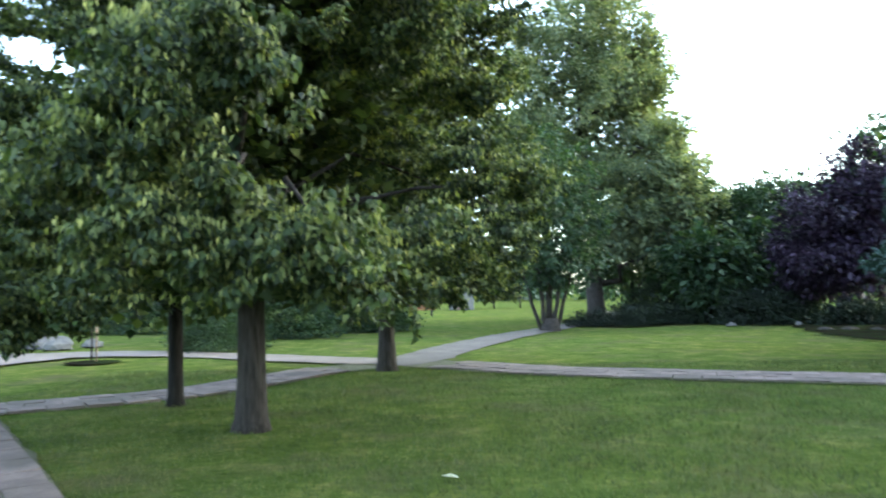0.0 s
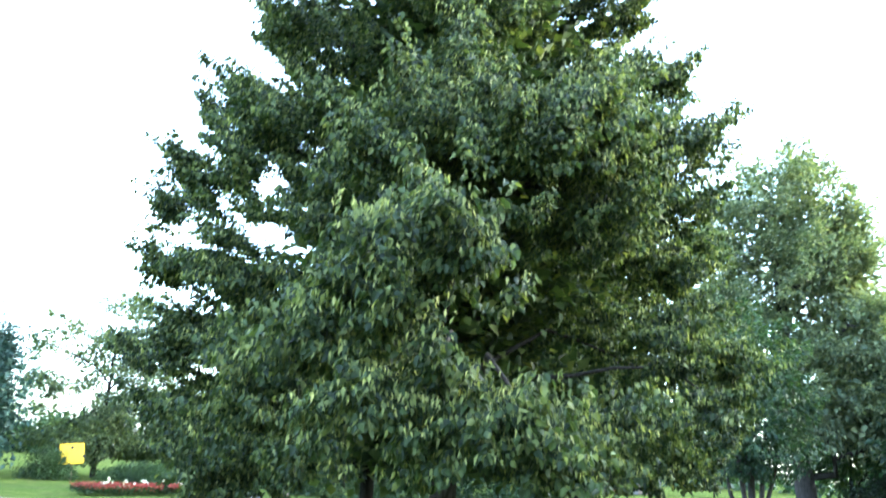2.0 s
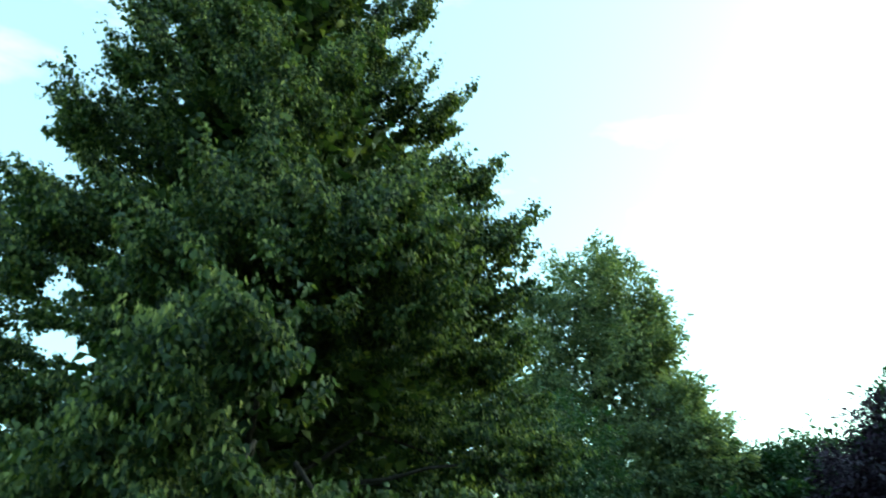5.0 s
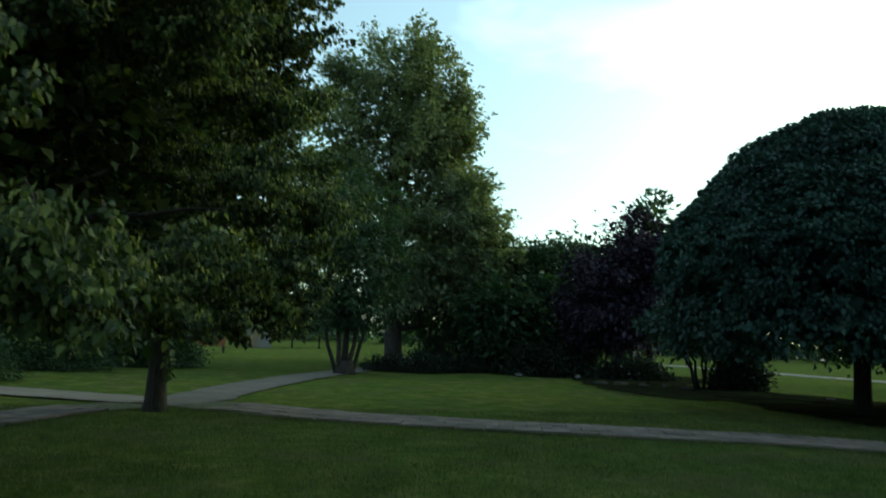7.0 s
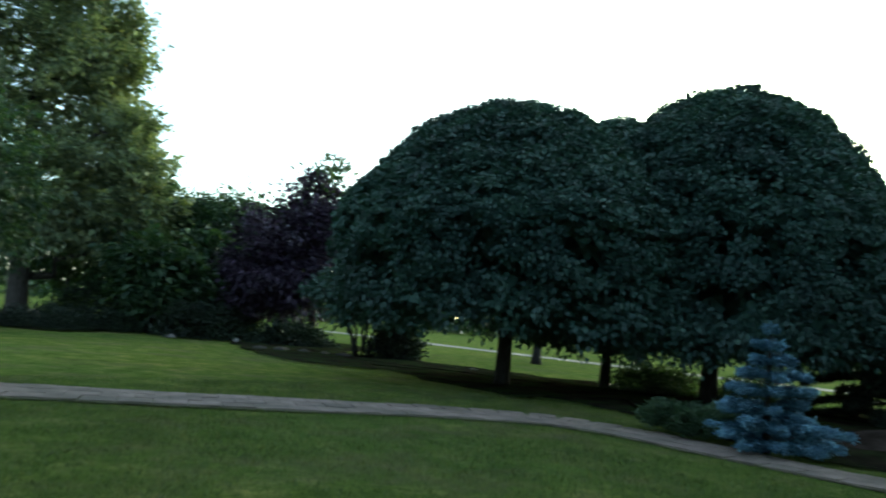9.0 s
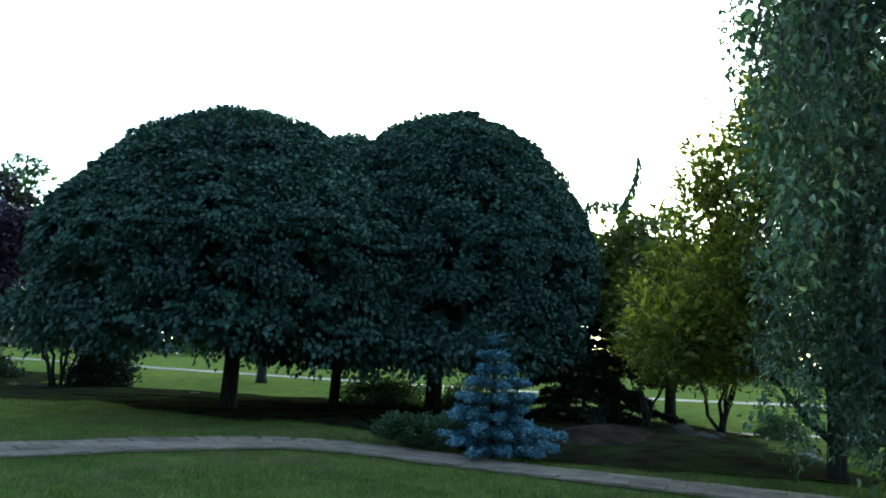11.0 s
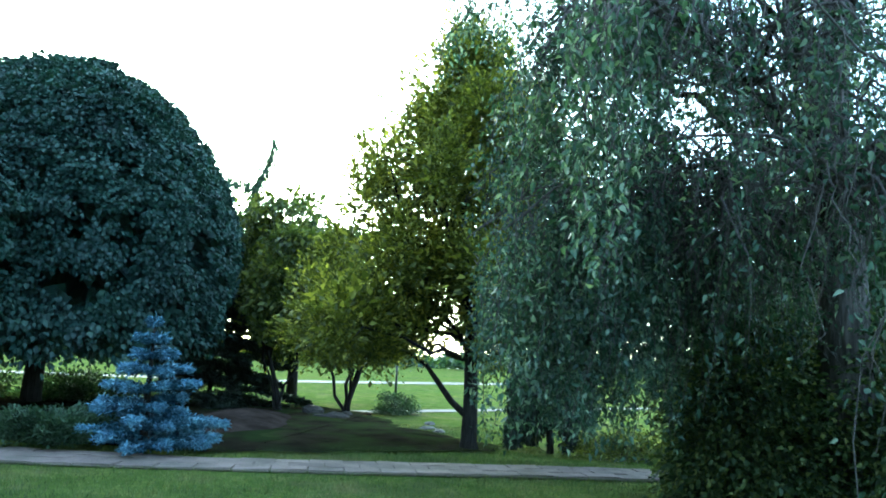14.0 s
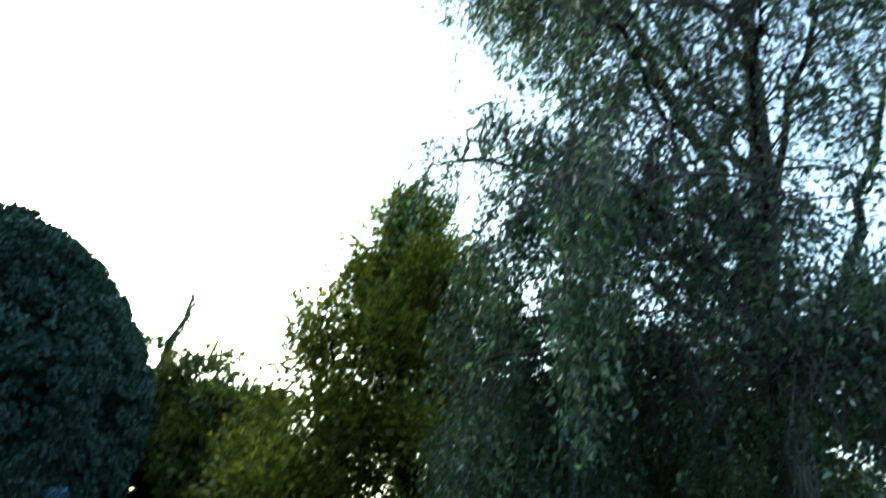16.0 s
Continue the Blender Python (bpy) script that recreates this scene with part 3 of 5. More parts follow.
CLEFTS = [((-2.97, 5.31, 3.82), (-5.92, 11.1, 6.18), 0.30), ((-2.75, 5.41, 3.27), (-5.46, 11.32, 5.05), 0.28), ((-3.25, 5.15, 3.62), (-6.5, 10.78, 5.76), 0.24), ((-3.03, 5.28, 3.41), (-6.04, 11.03, 5.33), 0.22)]


def out_of_clefts(p):
    """Leaves the ragged clefts of sky between the crowns of the two lindens free of boughs."""
    ok = np.ones(len(p), bool)
    for a, b, r in CLEFTS:
        a, b = np.array(a), np.array(b)
        u = np.clip(((p - a) @ (b - a)) / ((b - a) @ (b - a)), 0, 1)
        ok &= np.linalg.norm(p - a - u[:, None] * (b - a), axis=1) > r * (0.7 + 0.5 * u)
    return ok


def clear_of_walk(p):
    """Keeps sprays out of the way that leads past the lindens, and out of the two hollows under the boughs."""
    open_way = ~((p[:, 0] > 0.1) & (p[:, 1] < 6.0)) & (np.hypot(p[:, 0] - 1.1, p[:, 1] - 4.0) > 1.5)
    return open_way & out_of_clefts(p) & ~inside(p, (-1.0, 7.2, 2.95), (1.15, 2.3, 0.8)) & ~inside(p, (-3.4, 7.9, 2.95), (0.5, 1.1, 0.42))


def layered_tree(name, base, label, category, trunk, profile, extra_boughs, boughs, leaf, bark, seed, group, keep=None, per=74, size=0.068, sprays=22, zmin=1.4, blossom=0.85, rise=0.0, heart=2.6):
    """A tree of arching boughs, each a pad of sprays with hanging leaves and dark gaps between. profile: rows (z, radius). rise: how far high boughs turn up."""
    rng = np.random.default_rng(seed)
    ob = thing(name, base, label, category, group)
    tr, pr = np.array(trunk, float), np.array(profile, float)
    v, t = tube(tr[:, :3], tr[:, 3], 14, 0.05, rng)
    mesh_object("trunk", v, t, bark, ob, smooth=True)
    weight = np.cumsum(np.interp(np.linspace(pr[0, 0], pr[-1, 0], 60), pr[:, 0], pr[:, 1]) + 0.15)
    tips = []
    for k in range(boughs):
        z = np.interp((k + rng.uniform(0.2, 0.8)) / boughs * weight[-1], weight, np.linspace(pr[0, 0], pr[-1, 0], 60))
        a = k * 2.39996 + rng.normal(0, 0.25)
        r = np.interp(z, pr[:, 0], pr[:, 1]) * rng.uniform(0.78, 1.06)
        tips.append((math.cos(a) * r, math.sin(a) * r, z))
    tips += extra_boughs
    C, A, S = [], [], []
    top = pr[-1, 0]
    for k, tip in enumerate(tips):
        tip = np.array(tip, float)
        reach = np.hypot(*tip[:2])
        high = np.clip((tip[2] - 3.5) / (top - 3.5), 0, 1)
        lift = rise * high
        z0 = min(max(tip[2] - (0.1 + 0.5 * lift) * reach - 0.1, zmin + 0.3), tr[-1, 2] - 0.2)
        root = np.array([np.interp(z0, tr[:, 2], tr[:, q]) for q in range(3)])
        line = bend(root, tip, (0.2 - 0.22 * lift) * reach, 7, rng, 0.02)
        out = unit((tip - root) * [1, 1, 0.4])
        side = unit(np.cross(out, [0, 0, 1.0]))
        m = int(sprays * (0.6 + 0.22 * reach))
        s = 1 - rng.uniform(0, 0.75 if k < boughs else 0.5, m) ** 1.5
        p = np.stack([np.interp(s, np.linspace(0, 1, 7), line[:, q]) for q in range(3)], 1)
        fan = rng.uniform(-1, 1, m)
        wide = (0.2 + 0.12 * min(reach, 3.2)) * np.sqrt(np.clip(1.1 - s, 0.03, 1)) * 1.5
        p += side * (fan * wide)[:, None] + np.c_[np.zeros((m, 2)), -0.3 * fan ** 2 + rng.normal(0, 0.08, m)]
        axis = out + side * (fan * 0.8)[:, None] + np.c_[np.zeros((m, 2)), 0.15 + 1.1 * lift + rng.normal(0, 0.28, m)]
        C.append(p), A.append(axis), S.append(s)
        # the tip itself: a plume of upright sprays
        q = 4
        C.append(tip + rng.normal(0, 0.05, (q, 3))), A.append(out * 0.75 + [0, 0, 0.5 + 1.0 * lift] + rng.normal(0, 0.22, (q, 3))), S.append(np.full(q, 1.1))
        if k % 4 == 0 and (keep is None or keep(tip[None] + np.array(base))[0]):
            v, t = tube(line, np.linspace(0.045, 0.008, 7), 6)
            mesh_object("limb", v, t, bark, ob, smooth=True)
    c, axis, s = np.vstack(C), np.vstack(A), np.concatenate(S)
    ok = c[:, 2] > zmin
    if keep is not None:
        ok &= keep(c + np.array(base))
    c, axis, s = c[ok], axis[ok], s[ok]
    p, w = hanging_sprays(c, axis, per, np.where(s > 1.05, 0.6, 0.3), rng)
    v, t = broad_leaf_cloud(p, w, size * rng.uniform(0.6, 1.25, len(p)), 0.68, 0.2, rng)
    inner = []
    for z, r in pr:
        inner.append((0, 0, z, r * 0.58, r * 0.58, 0.9, int(26 * r * heart)))
    ci, oi = lobe_points(inner, rng, 0.5)
    ci = ci[ci[:, 2] > zmin + 0.4]
    if keep is not None:
        ci = ci[keep(ci + np.array(base))]
    vi, ti = clump_leaves(ci, unit(ci), 30, 0.24, 0.17, 0.85, 0.5, rng, 0.8)
    v, t = np.vstack([v, vi]), np.vstack([t, ti + len(v)])
    mesh_object("crown", v, t, leaf, ob)
    some = rng.random(len(c)) < blossom * np.clip(s, 0.2, 1.1)
    p, w = hanging_sprays(c[some] + [0, 0, 0.03], axis[some], 22, np.where(s[some] > 1.05, 0.6, 0.36), rng, 0.1, 0.3)
    v, t = leaf_cloud(p + unit(axis[some]).repeat(22, 0) * 0.04, w + [0, 0, -0.8], rng.uniform(0.045, 0.08, len(p)), 0.36, 0.1, rng)
    mesh_object("blossom", v, t, M_BRACT, ob, "pale yellow-green hanging blossom bracts")
    return ob


big_linden = layered_tree("linden_tree", (-2.22, 9.0, 0), "large leafy linden tree with pale hanging blossom on the lawn", "tree",
             [(0, 0, -0.1, 0.27), (0, 0, 0.12, 0.2), (0.01, 0, 0.6, 0.175), (0.0, 0, 2.0, 0.16), (0.03, 0.02, 5.0, 0.12), (0, 0, 9, 0.06), (0, 0, 13, 0.02)],
             [(1.9, 2.35), (2.6, 2.8), (4.0, 2.9), (5.6, 2.85), (7.2, 2.4), (8.8, 1.9), (10.4, 1.4), (11.8, 1.0), (13.2, 0.25)],
             [(0.84, -4.5, 3.15), (0.3, -4.2, 3.0), (0.98, -4.2, 2.95), (0.55, -4.25, 2.6), (-0.05, -4.1, 2.4), (0.35, -4.2, 2.0), (0.84, -4.1, 2.15), (0.6, -4.0, 2.9), (0.1, -3.9, 2.8), (1.3, -4.0, 1.9), (1.55, -3.95, 1.65), (1.0, -3.9, 1.8),
              (1.46, -3.6, 3.4), (1.76, -2.6, 2.4), (2.0, -3.1, 2.3), (-1.26, -2.8, 2.0), (-0.46, -3.0, 1.8), (-0.15, -3.3, 4.2), (0.57, -2.7, 5.2), (1.3, -2.5, 4.9), (0.9, -3.0, 4.7), (1.6, -2.9, 4.5), (2.2, -2.4, 4.6), (0.2, -3.2, 4.9), (1.9, -2.7, 4.9), (1.2, -3.3, 4.4), (-1.0, -2.9, 2.4), (1.7, -2.0, 1.8), (2.3, -1.4, 2.0),
              (3.15, -0.1, 5.8), (3.0, -0.1, 4.9), (2.8, -0.05, 6.6), (2.4, 0.0, 7.9), (2.1, 0.0, 9.8), (1.2, 0.0, 10.5), (3.0, -0.4, 5.5), (2.9, 0.3, 4.1), (3.4, 0.0, 2.9), (3.1, -0.6, 2.4), (2.7, -1.0, 3.2),
              (-1.4, -0.7, 9.9), (-1.9, -0.9, 8.2), (-2.3, -1.1, 7.2), (-2.6, -1.3, 6.1), (-2.5, -1.3, 5.3), (-2.4, -1.7, 3.6), (-1.9, -2.2, 4.3), (-1.7, -2.3, 5.3)],
             118, M_LINDEN, M_BARK, 21, "lindens by the path", clear_of_walk, rise=0.9)
def hanging_twig(ob, a, b, seed):
    """A lone twig with a few leaves that hangs below the boughs."""
    rng = np.random.default_rng(seed)
    line = bend(a, b, 0.0, 6, rng, 0.06)
    v, t = tube(line, np.linspace(0.006, 0.002, 6), 4)
    twig = mesh_object("hanging_twig", v, t, M_BARK_DARK, ob)
    s = rng.uniform(0.35, 1, 26)
    p = np.stack([np.interp(s, np.linspace(0, 1, 6), line[:, q]) for q in range(3)], 1)
    v, t = broad_leaf_cloud(p, rng.standard_normal((26, 3)) * 0.6 + [0, 0, -0.8], rng.uniform(0.06, 0.1, 26), 0.75, rng=rng)
    mesh_object("leaves", v, t, M_LINDEN, twig)


hanging_twig(big_linden, (1.95, -2.1, 1.75), (1.97, -2.05, 1.1), 25)
hanging_twig(big_linden, (1.8, -2.3, 1.7), (1.72, -2.35, 1.3), 26)
layered_tree("linden_tree", (-3.84, 11.1, 0), "slender linden tree with dark thin trunk beside a larger linden", "tree",
             [(0, 0, -0.1, 0.15), (0, 0, 0.15, 0.115), (0.0, 0, 1.2, 0.1), (-0.05, 0, 3.0, 0.09), (-0.3, 0, 6.0, 0.06), (-0.7, -0.2, 7.4, 0.04), (-1.2, -0.5, 8.8, 0.015)],
             [(2.0, 1.6), (3.2, 1.6), (4.4, 1.3), (6.0, 1.2), (7.4, 1.2), (8.8, 0.5)],
             [(-2.75, -1.9, 5.9), (-2.75, -1.9, 5.1), (-2.75, -1.95, 4.2), (-2.4, -1.7, 5.5), (-2.7, -1.9, 4.2), (-2.5, -1.7, 3.5), (-2.9, -1.9, 2.9), (-2.7, -1.7, 2.2), (-2.0, -1.6, 2.0), (-2.3, -1.2, 7.4), (-1.9, -0.9, 8.6), (-2.6, -1.5, 6.9),
              (-1.8, -1.6, 3.0), (-1.4, -1.5, 2.1), (-1.9, -1.4, 3.6), (-2.4, -1.8, 3.1), (-1.2, -1.2, 3.5), (-2.2, -1.1, 2.7), (-1.6, -1.0, 4.0), (-2.1, -1.5, 1.7), (-1.2, -2.4, 1.3), (-1.5, -2.5, 1.55), (-0.9, -2.3, 1.45), (-0.5, -2.1, 1.6), (-1.7, -2.3, 1.8), (-1.1, -2.3, 1.15)],
             26, M_LINDEN, M_BARK_DARK, 22, "lindens by the path", out_of_clefts, 64, 0.072, 22, 1.0, 0.35, 0.8, 0.9)
layered_tree("linden_tree", (-1.0, 15.7, 0), "leafy linden tree where the footpaths meet", "tree",
             [(0, 0, -0.1, 0.27), (0, 0, 0.15, 0.21), (0.0, 0, 0.9, 0.17), (0, 0, 2.0, 0.16), (0.1, 0, 5.0, 0.1), (0.2, 0, 9.4, 0.02)],
             [(1.9, 2.2), (3.0, 2.55), (4.6, 2.6), (6.4, 2.3), (8.0, 1.6), (9.6, 0.4)], [(2.9, 0.2, 5.0), (2.8, -0.6, 3.4), (2.0, -1.2, 1.75), (2.5, 0.0, 1.8), (1.2, -2.2, 1.7), (2.9, -0.5, 2.5), (2.5, 0.8, 2.2), (3.1, 0.0, 4.0), (1.7, -1.9, 2.3), (0.3, -2.4, 1.8), (2.7, 0.1, 6.4)], 74, M_LINDEN, M_BARK, 23, "lindens by the path", None, 48, 0.1, 18, 1.3)

# ---- far group at the end of the north path ----
def many_stemmed(base):
    rng = np.random.default_rng(31)
    ob = thing("multi_stem_tree", base, "small tree with several slanting trunks beside a gravel path", "tree")
    stems = []
    for dx, dy, r in ((-1.15, 0.1, 0.09), (-0.5, -0.2, 0.11), (0.0, 0.15, 0.16), (0.45, -0.1, 0.11), (1.0, 0.2, 0.09)):
        line = bend((dx * 0.28, dy * 0.4, -0.1), (dx * 1.25, dy * 2, 3.6), 0.0, 7, rng, 0.012)
        v, t = tube(line, np.linspace(r, r * 0.55, 7), 8)
        mesh_object("trunk", v, t, M_BARK, ob, smooth=True)
    v, t = tube([(0, 0, -0.15), (0, 0, 0.1), (0, 0, 0.5)], [0.5, 0.42, 0.3], 12, 0.06, rng)
    mesh_object("root_flare", v, t, M_BARK, ob, smooth=True)
    c, o = lobe_points([(0, 0, 4.2, 2.3, 2.2, 1.9, 150), (-0.3, 0, 6.2, 2.2, 2.2, 2.0, 150), (0.2, -0.3, 2.9, 1.9, 1.7, 0.8, 60)], rng)
    v, t = clump_leaves(c, o, 46, 0.26, 0.17, 0.7, 0.7, rng, twig=0.8)
    mesh_object("crown", v, t, M_SHADE, ob)


many_stemmed((4.85, 30.7, 0))
tree("silver_maple", (8.9, 40.2, 0), "very tall broad silver-green tree with thick pale forked trunk", "tree",
     [(0, 0, -0.2, 0.75), (0, 0, 0.6, 0.5), (-0.1, 0, 2.2, 0.44), (-0.3, 0, 5.0, 0.36), (-0.5, 0, 10.0, 0.28), (-0.6, 0, 16.5, 0.08)],
     [(-1.2, 0, 16.2, 2.9, 2.8, 2.8, 200), (-3.2, 0, 12.5, 2.9, 2.8, 3.4, 220), (1.4, 0, 14.6, 2.4, 2.4, 3.2, 190), (0.2, 0, 11.5, 3.6, 3.4, 3.4, 260), (2.6, -0.3, 11.2, 1.7, 1.7, 2.0, 110), (-3.2, 0, 8.2, 2.6, 2.4, 2.6, 160),
      (2.4, -1, 8.0, 2.8, 2.6, 2.4, 200), (4.2, -1.6, 6.0, 1.7, 1.7, 2.4, 120), (0.8, -1.6, 5.4, 2.6, 2.0, 1.9, 150), (3.2, -1.6, 4.0, 1.8, 1.6, 1.2, 80), (4.4, -1.2, 5.2, 1.8, 1.7, 2.0, 130), (4.0, -0.9, 8.6, 1.5, 1.5, 2.1, 110), (2.5, -0.4, 13.6, 1.5, 1.5, 1.8, 90)],
     M_MAPLE, M_BARK, per=35, spread=0.32, size=0.21, width=0.6, droop=0.5, limbs=18, seed=33, limb_r=0.2, twig=1.1, lift=0.4, fill=0.5)
for k, (x, y, h, w) in enumerate([(14.6, 39.5, 7.4, 2.6), (17.8, 39.5, 7.1, 2.6), (11.8, 43.5, 8.0, 3.0), (20.5, 40.5, 7.8, 3.0), (13.4, 35.8, 4.0, 1.7), (17.0, 37.2, 4.6, 1.9)]):
    tree("garden_tree", (x, y, 0), "dense dark green small tree in a shaded group", "tree",
         [(0, 0, -0.1, 0.16), (0, 0, 1.0, 0.12), (0.1, 0, h * 0.8, 0.03)],
         [(0, 0, h * 0.62, w, w, h * 0.36, 150), (0.3, 0.2, h * 0.35, w * 0.95, w * 0.9, h * 0.28, 110), (-0.6, 0, h * 0.85, w * 0.45, w * 0.45, h * 0.16, 40)],
         M_SHADE, M_BARK_DARK, per=32, spread=0.4, size=0.22, width=0.55, droop=0.5, limbs=6, seed=40 + k, zmin=0.5, group="dark trees behind the lawn")
# Low hedges whose leaf colour includes the shade of the trees above.
shrub("low_hedge", (8.3, 34.0, 0), "low wide dark clipped shrub round a tree foot", "hedge", (2.0, 1.2, 0.75), M_SHADED_LEAF, 300, 26, 0.16, 0.09, seed=51)
shrub("low_hedge", (11.2, 35.0, 0), "low dark shrub in a shaded bed", "hedge", (1.6, 1.0, 0.7), M_SHADED_LEAF, 220, 26, 0.16, 0.09, seed=52)
tree("purple_plum", (18.6, 33.0, 0), "dense dark purple-leaved plum tree with short trunk", "tree",
     [(0, 0, -0.1, 0.24), (0, 0, 0.8, 0.18), (0, 0, 5.5, 0.05)],
     [(0, 0, 4.3, 2.3, 2.3, 2.5, 260), (0.9, 0, 6.3, 1.5, 1.5, 1.6, 110), (-0.8, 0, 3.4, 1.8, 1.8, 1.9, 140), (0.6, 0, 2.6, 2.2, 2.0, 1.4, 130)],
     M_PURPLE, M_BARK_DARK, per=36, spread=0.36, size=0.17, width=0.6, droop=0.4, limbs=8, seed=61, zmin=1.0)
tree("garden_tree", (20.6, 33.6, 0), "tall thin green tree rising behind a purple tree", "tree",
     [(0, 0, -0.1, 0.16), (0, 0, 2.0, 0.12), (0.0, 0, 8.6, 0.02)], [(0, 0, 7.6, 1.2, 1.2, 1.5, 46), (0.2, 0, 5.0, 1.8, 1.8, 2.4, 100)],
     M_SHADE, M_BARK_DARK, per=26, spread=0.3, size=0.22, width=0.5, droop=0.1, limbs=10, seed=62, group="dark trees behind the lawn")

# ---- globe trees ----
def globe_tree(base, radius, low, top, seed, label, trunk_r=0.2, lean=(0.0, 0.0), peak=1.35, dense=1.0):
    """A grafted tree with a smooth umbrella of overlapping leaves and a ragged hem."""
    rng = np.random.default_rng(seed)
    ob = thing("globe_tree", base, label, "tree", "globe trees in the bed")
    v, t = tube([(0, 0, -0.1), (0, 0, 0.2), (0.02, 0, 1.2), (0, 0, low + 1.6), (0, 0, top * 0.75)], [trunk_r * 1.5, trunk_r * 1.1, trunk_r, trunk_r * 0.95, 0.06], 12, 0.05, rng)
    mesh_object("trunk", v, t, M_BARK_DARK, ob, smooth=True)
    n = int(4900 * radius ** 2 * dense)
    pads = int(78 * radius ** 2)
    heart = unit(rng.standard_normal((pads, 3)))
    heart[:, 2] = np.abs(heart[:, 2]) ** 0.85 * np.where(rng.random(pads) < 0.78, 1, -0.3)
    heart = unit(heart)
    proud = rng.normal(0, 0.02, pads)
    own = rng.integers(0, pads, n)
    off = rng.standard_normal((n, 3)) * [0.17, 0.17, 0.11] / radius
    d = unit(heart[own] + off)
    broad = sum(np.sin(d @ unit(rng.standard_normal(3)) * 5 + rng.uniform(0, 6)) for _ in range(4)) / 2
    swell = 1 + proud[own] + 0.016 * broad + 0.008 * rng.standard_normal(n) - 0.5 * (off ** 2).sum(1) * radius
    mid = low + (top - low) * 0.36
    c = d * swell[:, None] * [radius, radius, 1.0]
    c[:, 2] = mid + np.where(d[:, 2] > 0, np.abs(d[:, 2]) ** peak * swell * (top - mid), np.maximum(d[:, 2], -0.4) * swell * (mid - low) * 2.3)
    c[:, :2] += lean
    out = unit(d / [radius, radius, top - mid])
    way = out * 0.66 + [0, 0, -0.7] + rng.standard_normal((n, 3)) * 0.3
    v, t = leaf_cloud(c, way, rng.uniform(0.075, 0.145, n), 0.8, rng=rng)
    ni = 8000
    pick = rng.choice(n, ni, replace=False)
    vi, ti = leaf_cloud((c[pick] - [0, 0, mid]) * rng.uniform(0.5, 0.86, (ni, 1)) + [0, 0, mid], way[pick] + rng.standard_normal((ni, 3)) * 0.3, rng.uniform(0.4, 0.75, ni), 0.9, rng=rng)
    v, t = np.vstack([v, vi]), np.vstack([t, ti + len(v)])
    pick = rng.choice(n, n // 5, replace=False)
    vi, ti = leaf_cloud((c[pick] - [0, 0, mid]) * rng.uniform(0.87, 0.965, (len(pick), 1)) + [0, 0, mid], way[pick], rng.uniform(0.16, 0.26, len(pick)), 0.9, rng=rng)
    v, t = np.vstack([v, vi]), np.vstack([t, ti + len(v)])
    mesh_object("crown", v, t, M_GLOBE, ob)
    m = 220
    a = rng.uniform(0, 2 * np.pi, m)
    r = radius * rng.uniform(0.62, 0.98, m)
    cc = np.c_[np.cos(a) * r, np.sin(a) * r, low + rng.uniform(-0.35, 0.75, m)]
    v, t = clump_leaves(cc, np.c_[np.cos(a), np.sin(a), np.full(m, -0.6)], 46, 0.2, 0.15, 0.75, 0.9, rng, 0.9)
    mesh_object("hem", v, t, M_GLOBE, ob, "ragged hanging lower leaves")
    for k in range(9):
        a = k * 0.7 + rng.uniform(-0.2, 0.2)
        tip = np.array([math.cos(a) * radius * 0.75, math.sin(a) * radius * 0.75, mid + 0.4])
        v, t = tube(bend((0, 0, low + 1.2), tip, 0.9, 7, rng, 0.02), np.linspace(0.09, 0.02, 7), 6)
        mesh_object("limb", v, t, M_BARK_DARK, ob, smooth=True)
    return ob


globe_tree((15.95, 16.0, 0), 4.82, 2.0, 7.88, 71, "broad globe-shaped dark green tree with short straight trunk", lean=(-0.05, 0.05), peak=1.7)
globe_tree((20.4, 12.3, 0), 4.35, 1.75, 8.72, 72, "large globe-shaped dark green tree beside a similar one", 0.22, lean=(0.1, -0.25), peak=1.15)
globe_tree((20.0, 15.5, 0), 3.6, 1.8, 8.5, 73, "globe-shaped dark green tree squeezed between two larger ones", 0.15, dense=0.55)
for k, (x, y, r, h) in enumerate([(30.3, 27.2, 0.24, 4.5), (45.5, 31.0, 0.3, 6.0)]):
    tree("park_tree", (x, y, 0), "dark-trunked park tree seen beneath lower branches", "tree",
         [(0, 0, -0.1, r * 1.4), (0, 0, 0.3, r), (0, 0, h, r * 0.7), (0, 0, h + 2.5, 0.04)], [(0, 0, h + 1.0, 2.6, 2.6, 2.0, 140)],
         M_SHADE, M_BARK_DARK, per=30, spread=0.4, size=0.22, limbs=5, seed=80 + k)
shrub("dark_shrub", (21.5, 14.6, 0), "low dark spreading shrub under globe trees", "shrub", (1.6, 1.1, 0.8), M_SHADE, 220, 26, 0.18, 0.1, seed=91)
shrub("dark_shrub", (22.6, 12.0, 0), "low dark spreading shrub under globe trees", "shrub", (1.8, 1.3, 0.7), M_SHADE, 220, 26, 0.18, 0.1, seed=92)
stemmy = tree("stemmy_shrub", (17.9, 25.4, 0), "tall dark shrub on several bare bent stems", "shrub",
              [(0, 0, -0.05, 0.06), (0.1, 0, 0.8, 0.05), (0.2, 0, 2.0, 0.02)], [(0, 0, 2.2, 1.9, 1.7, 0.9, 150), (0.3, 0.3, 1.5, 1.5, 1.4, 0.5, 60)],
              M_GLOBE, M_BARK_DARK, per=34, spread=0.28, size=0.16, limbs=5, seed=93, zmin=1.75)
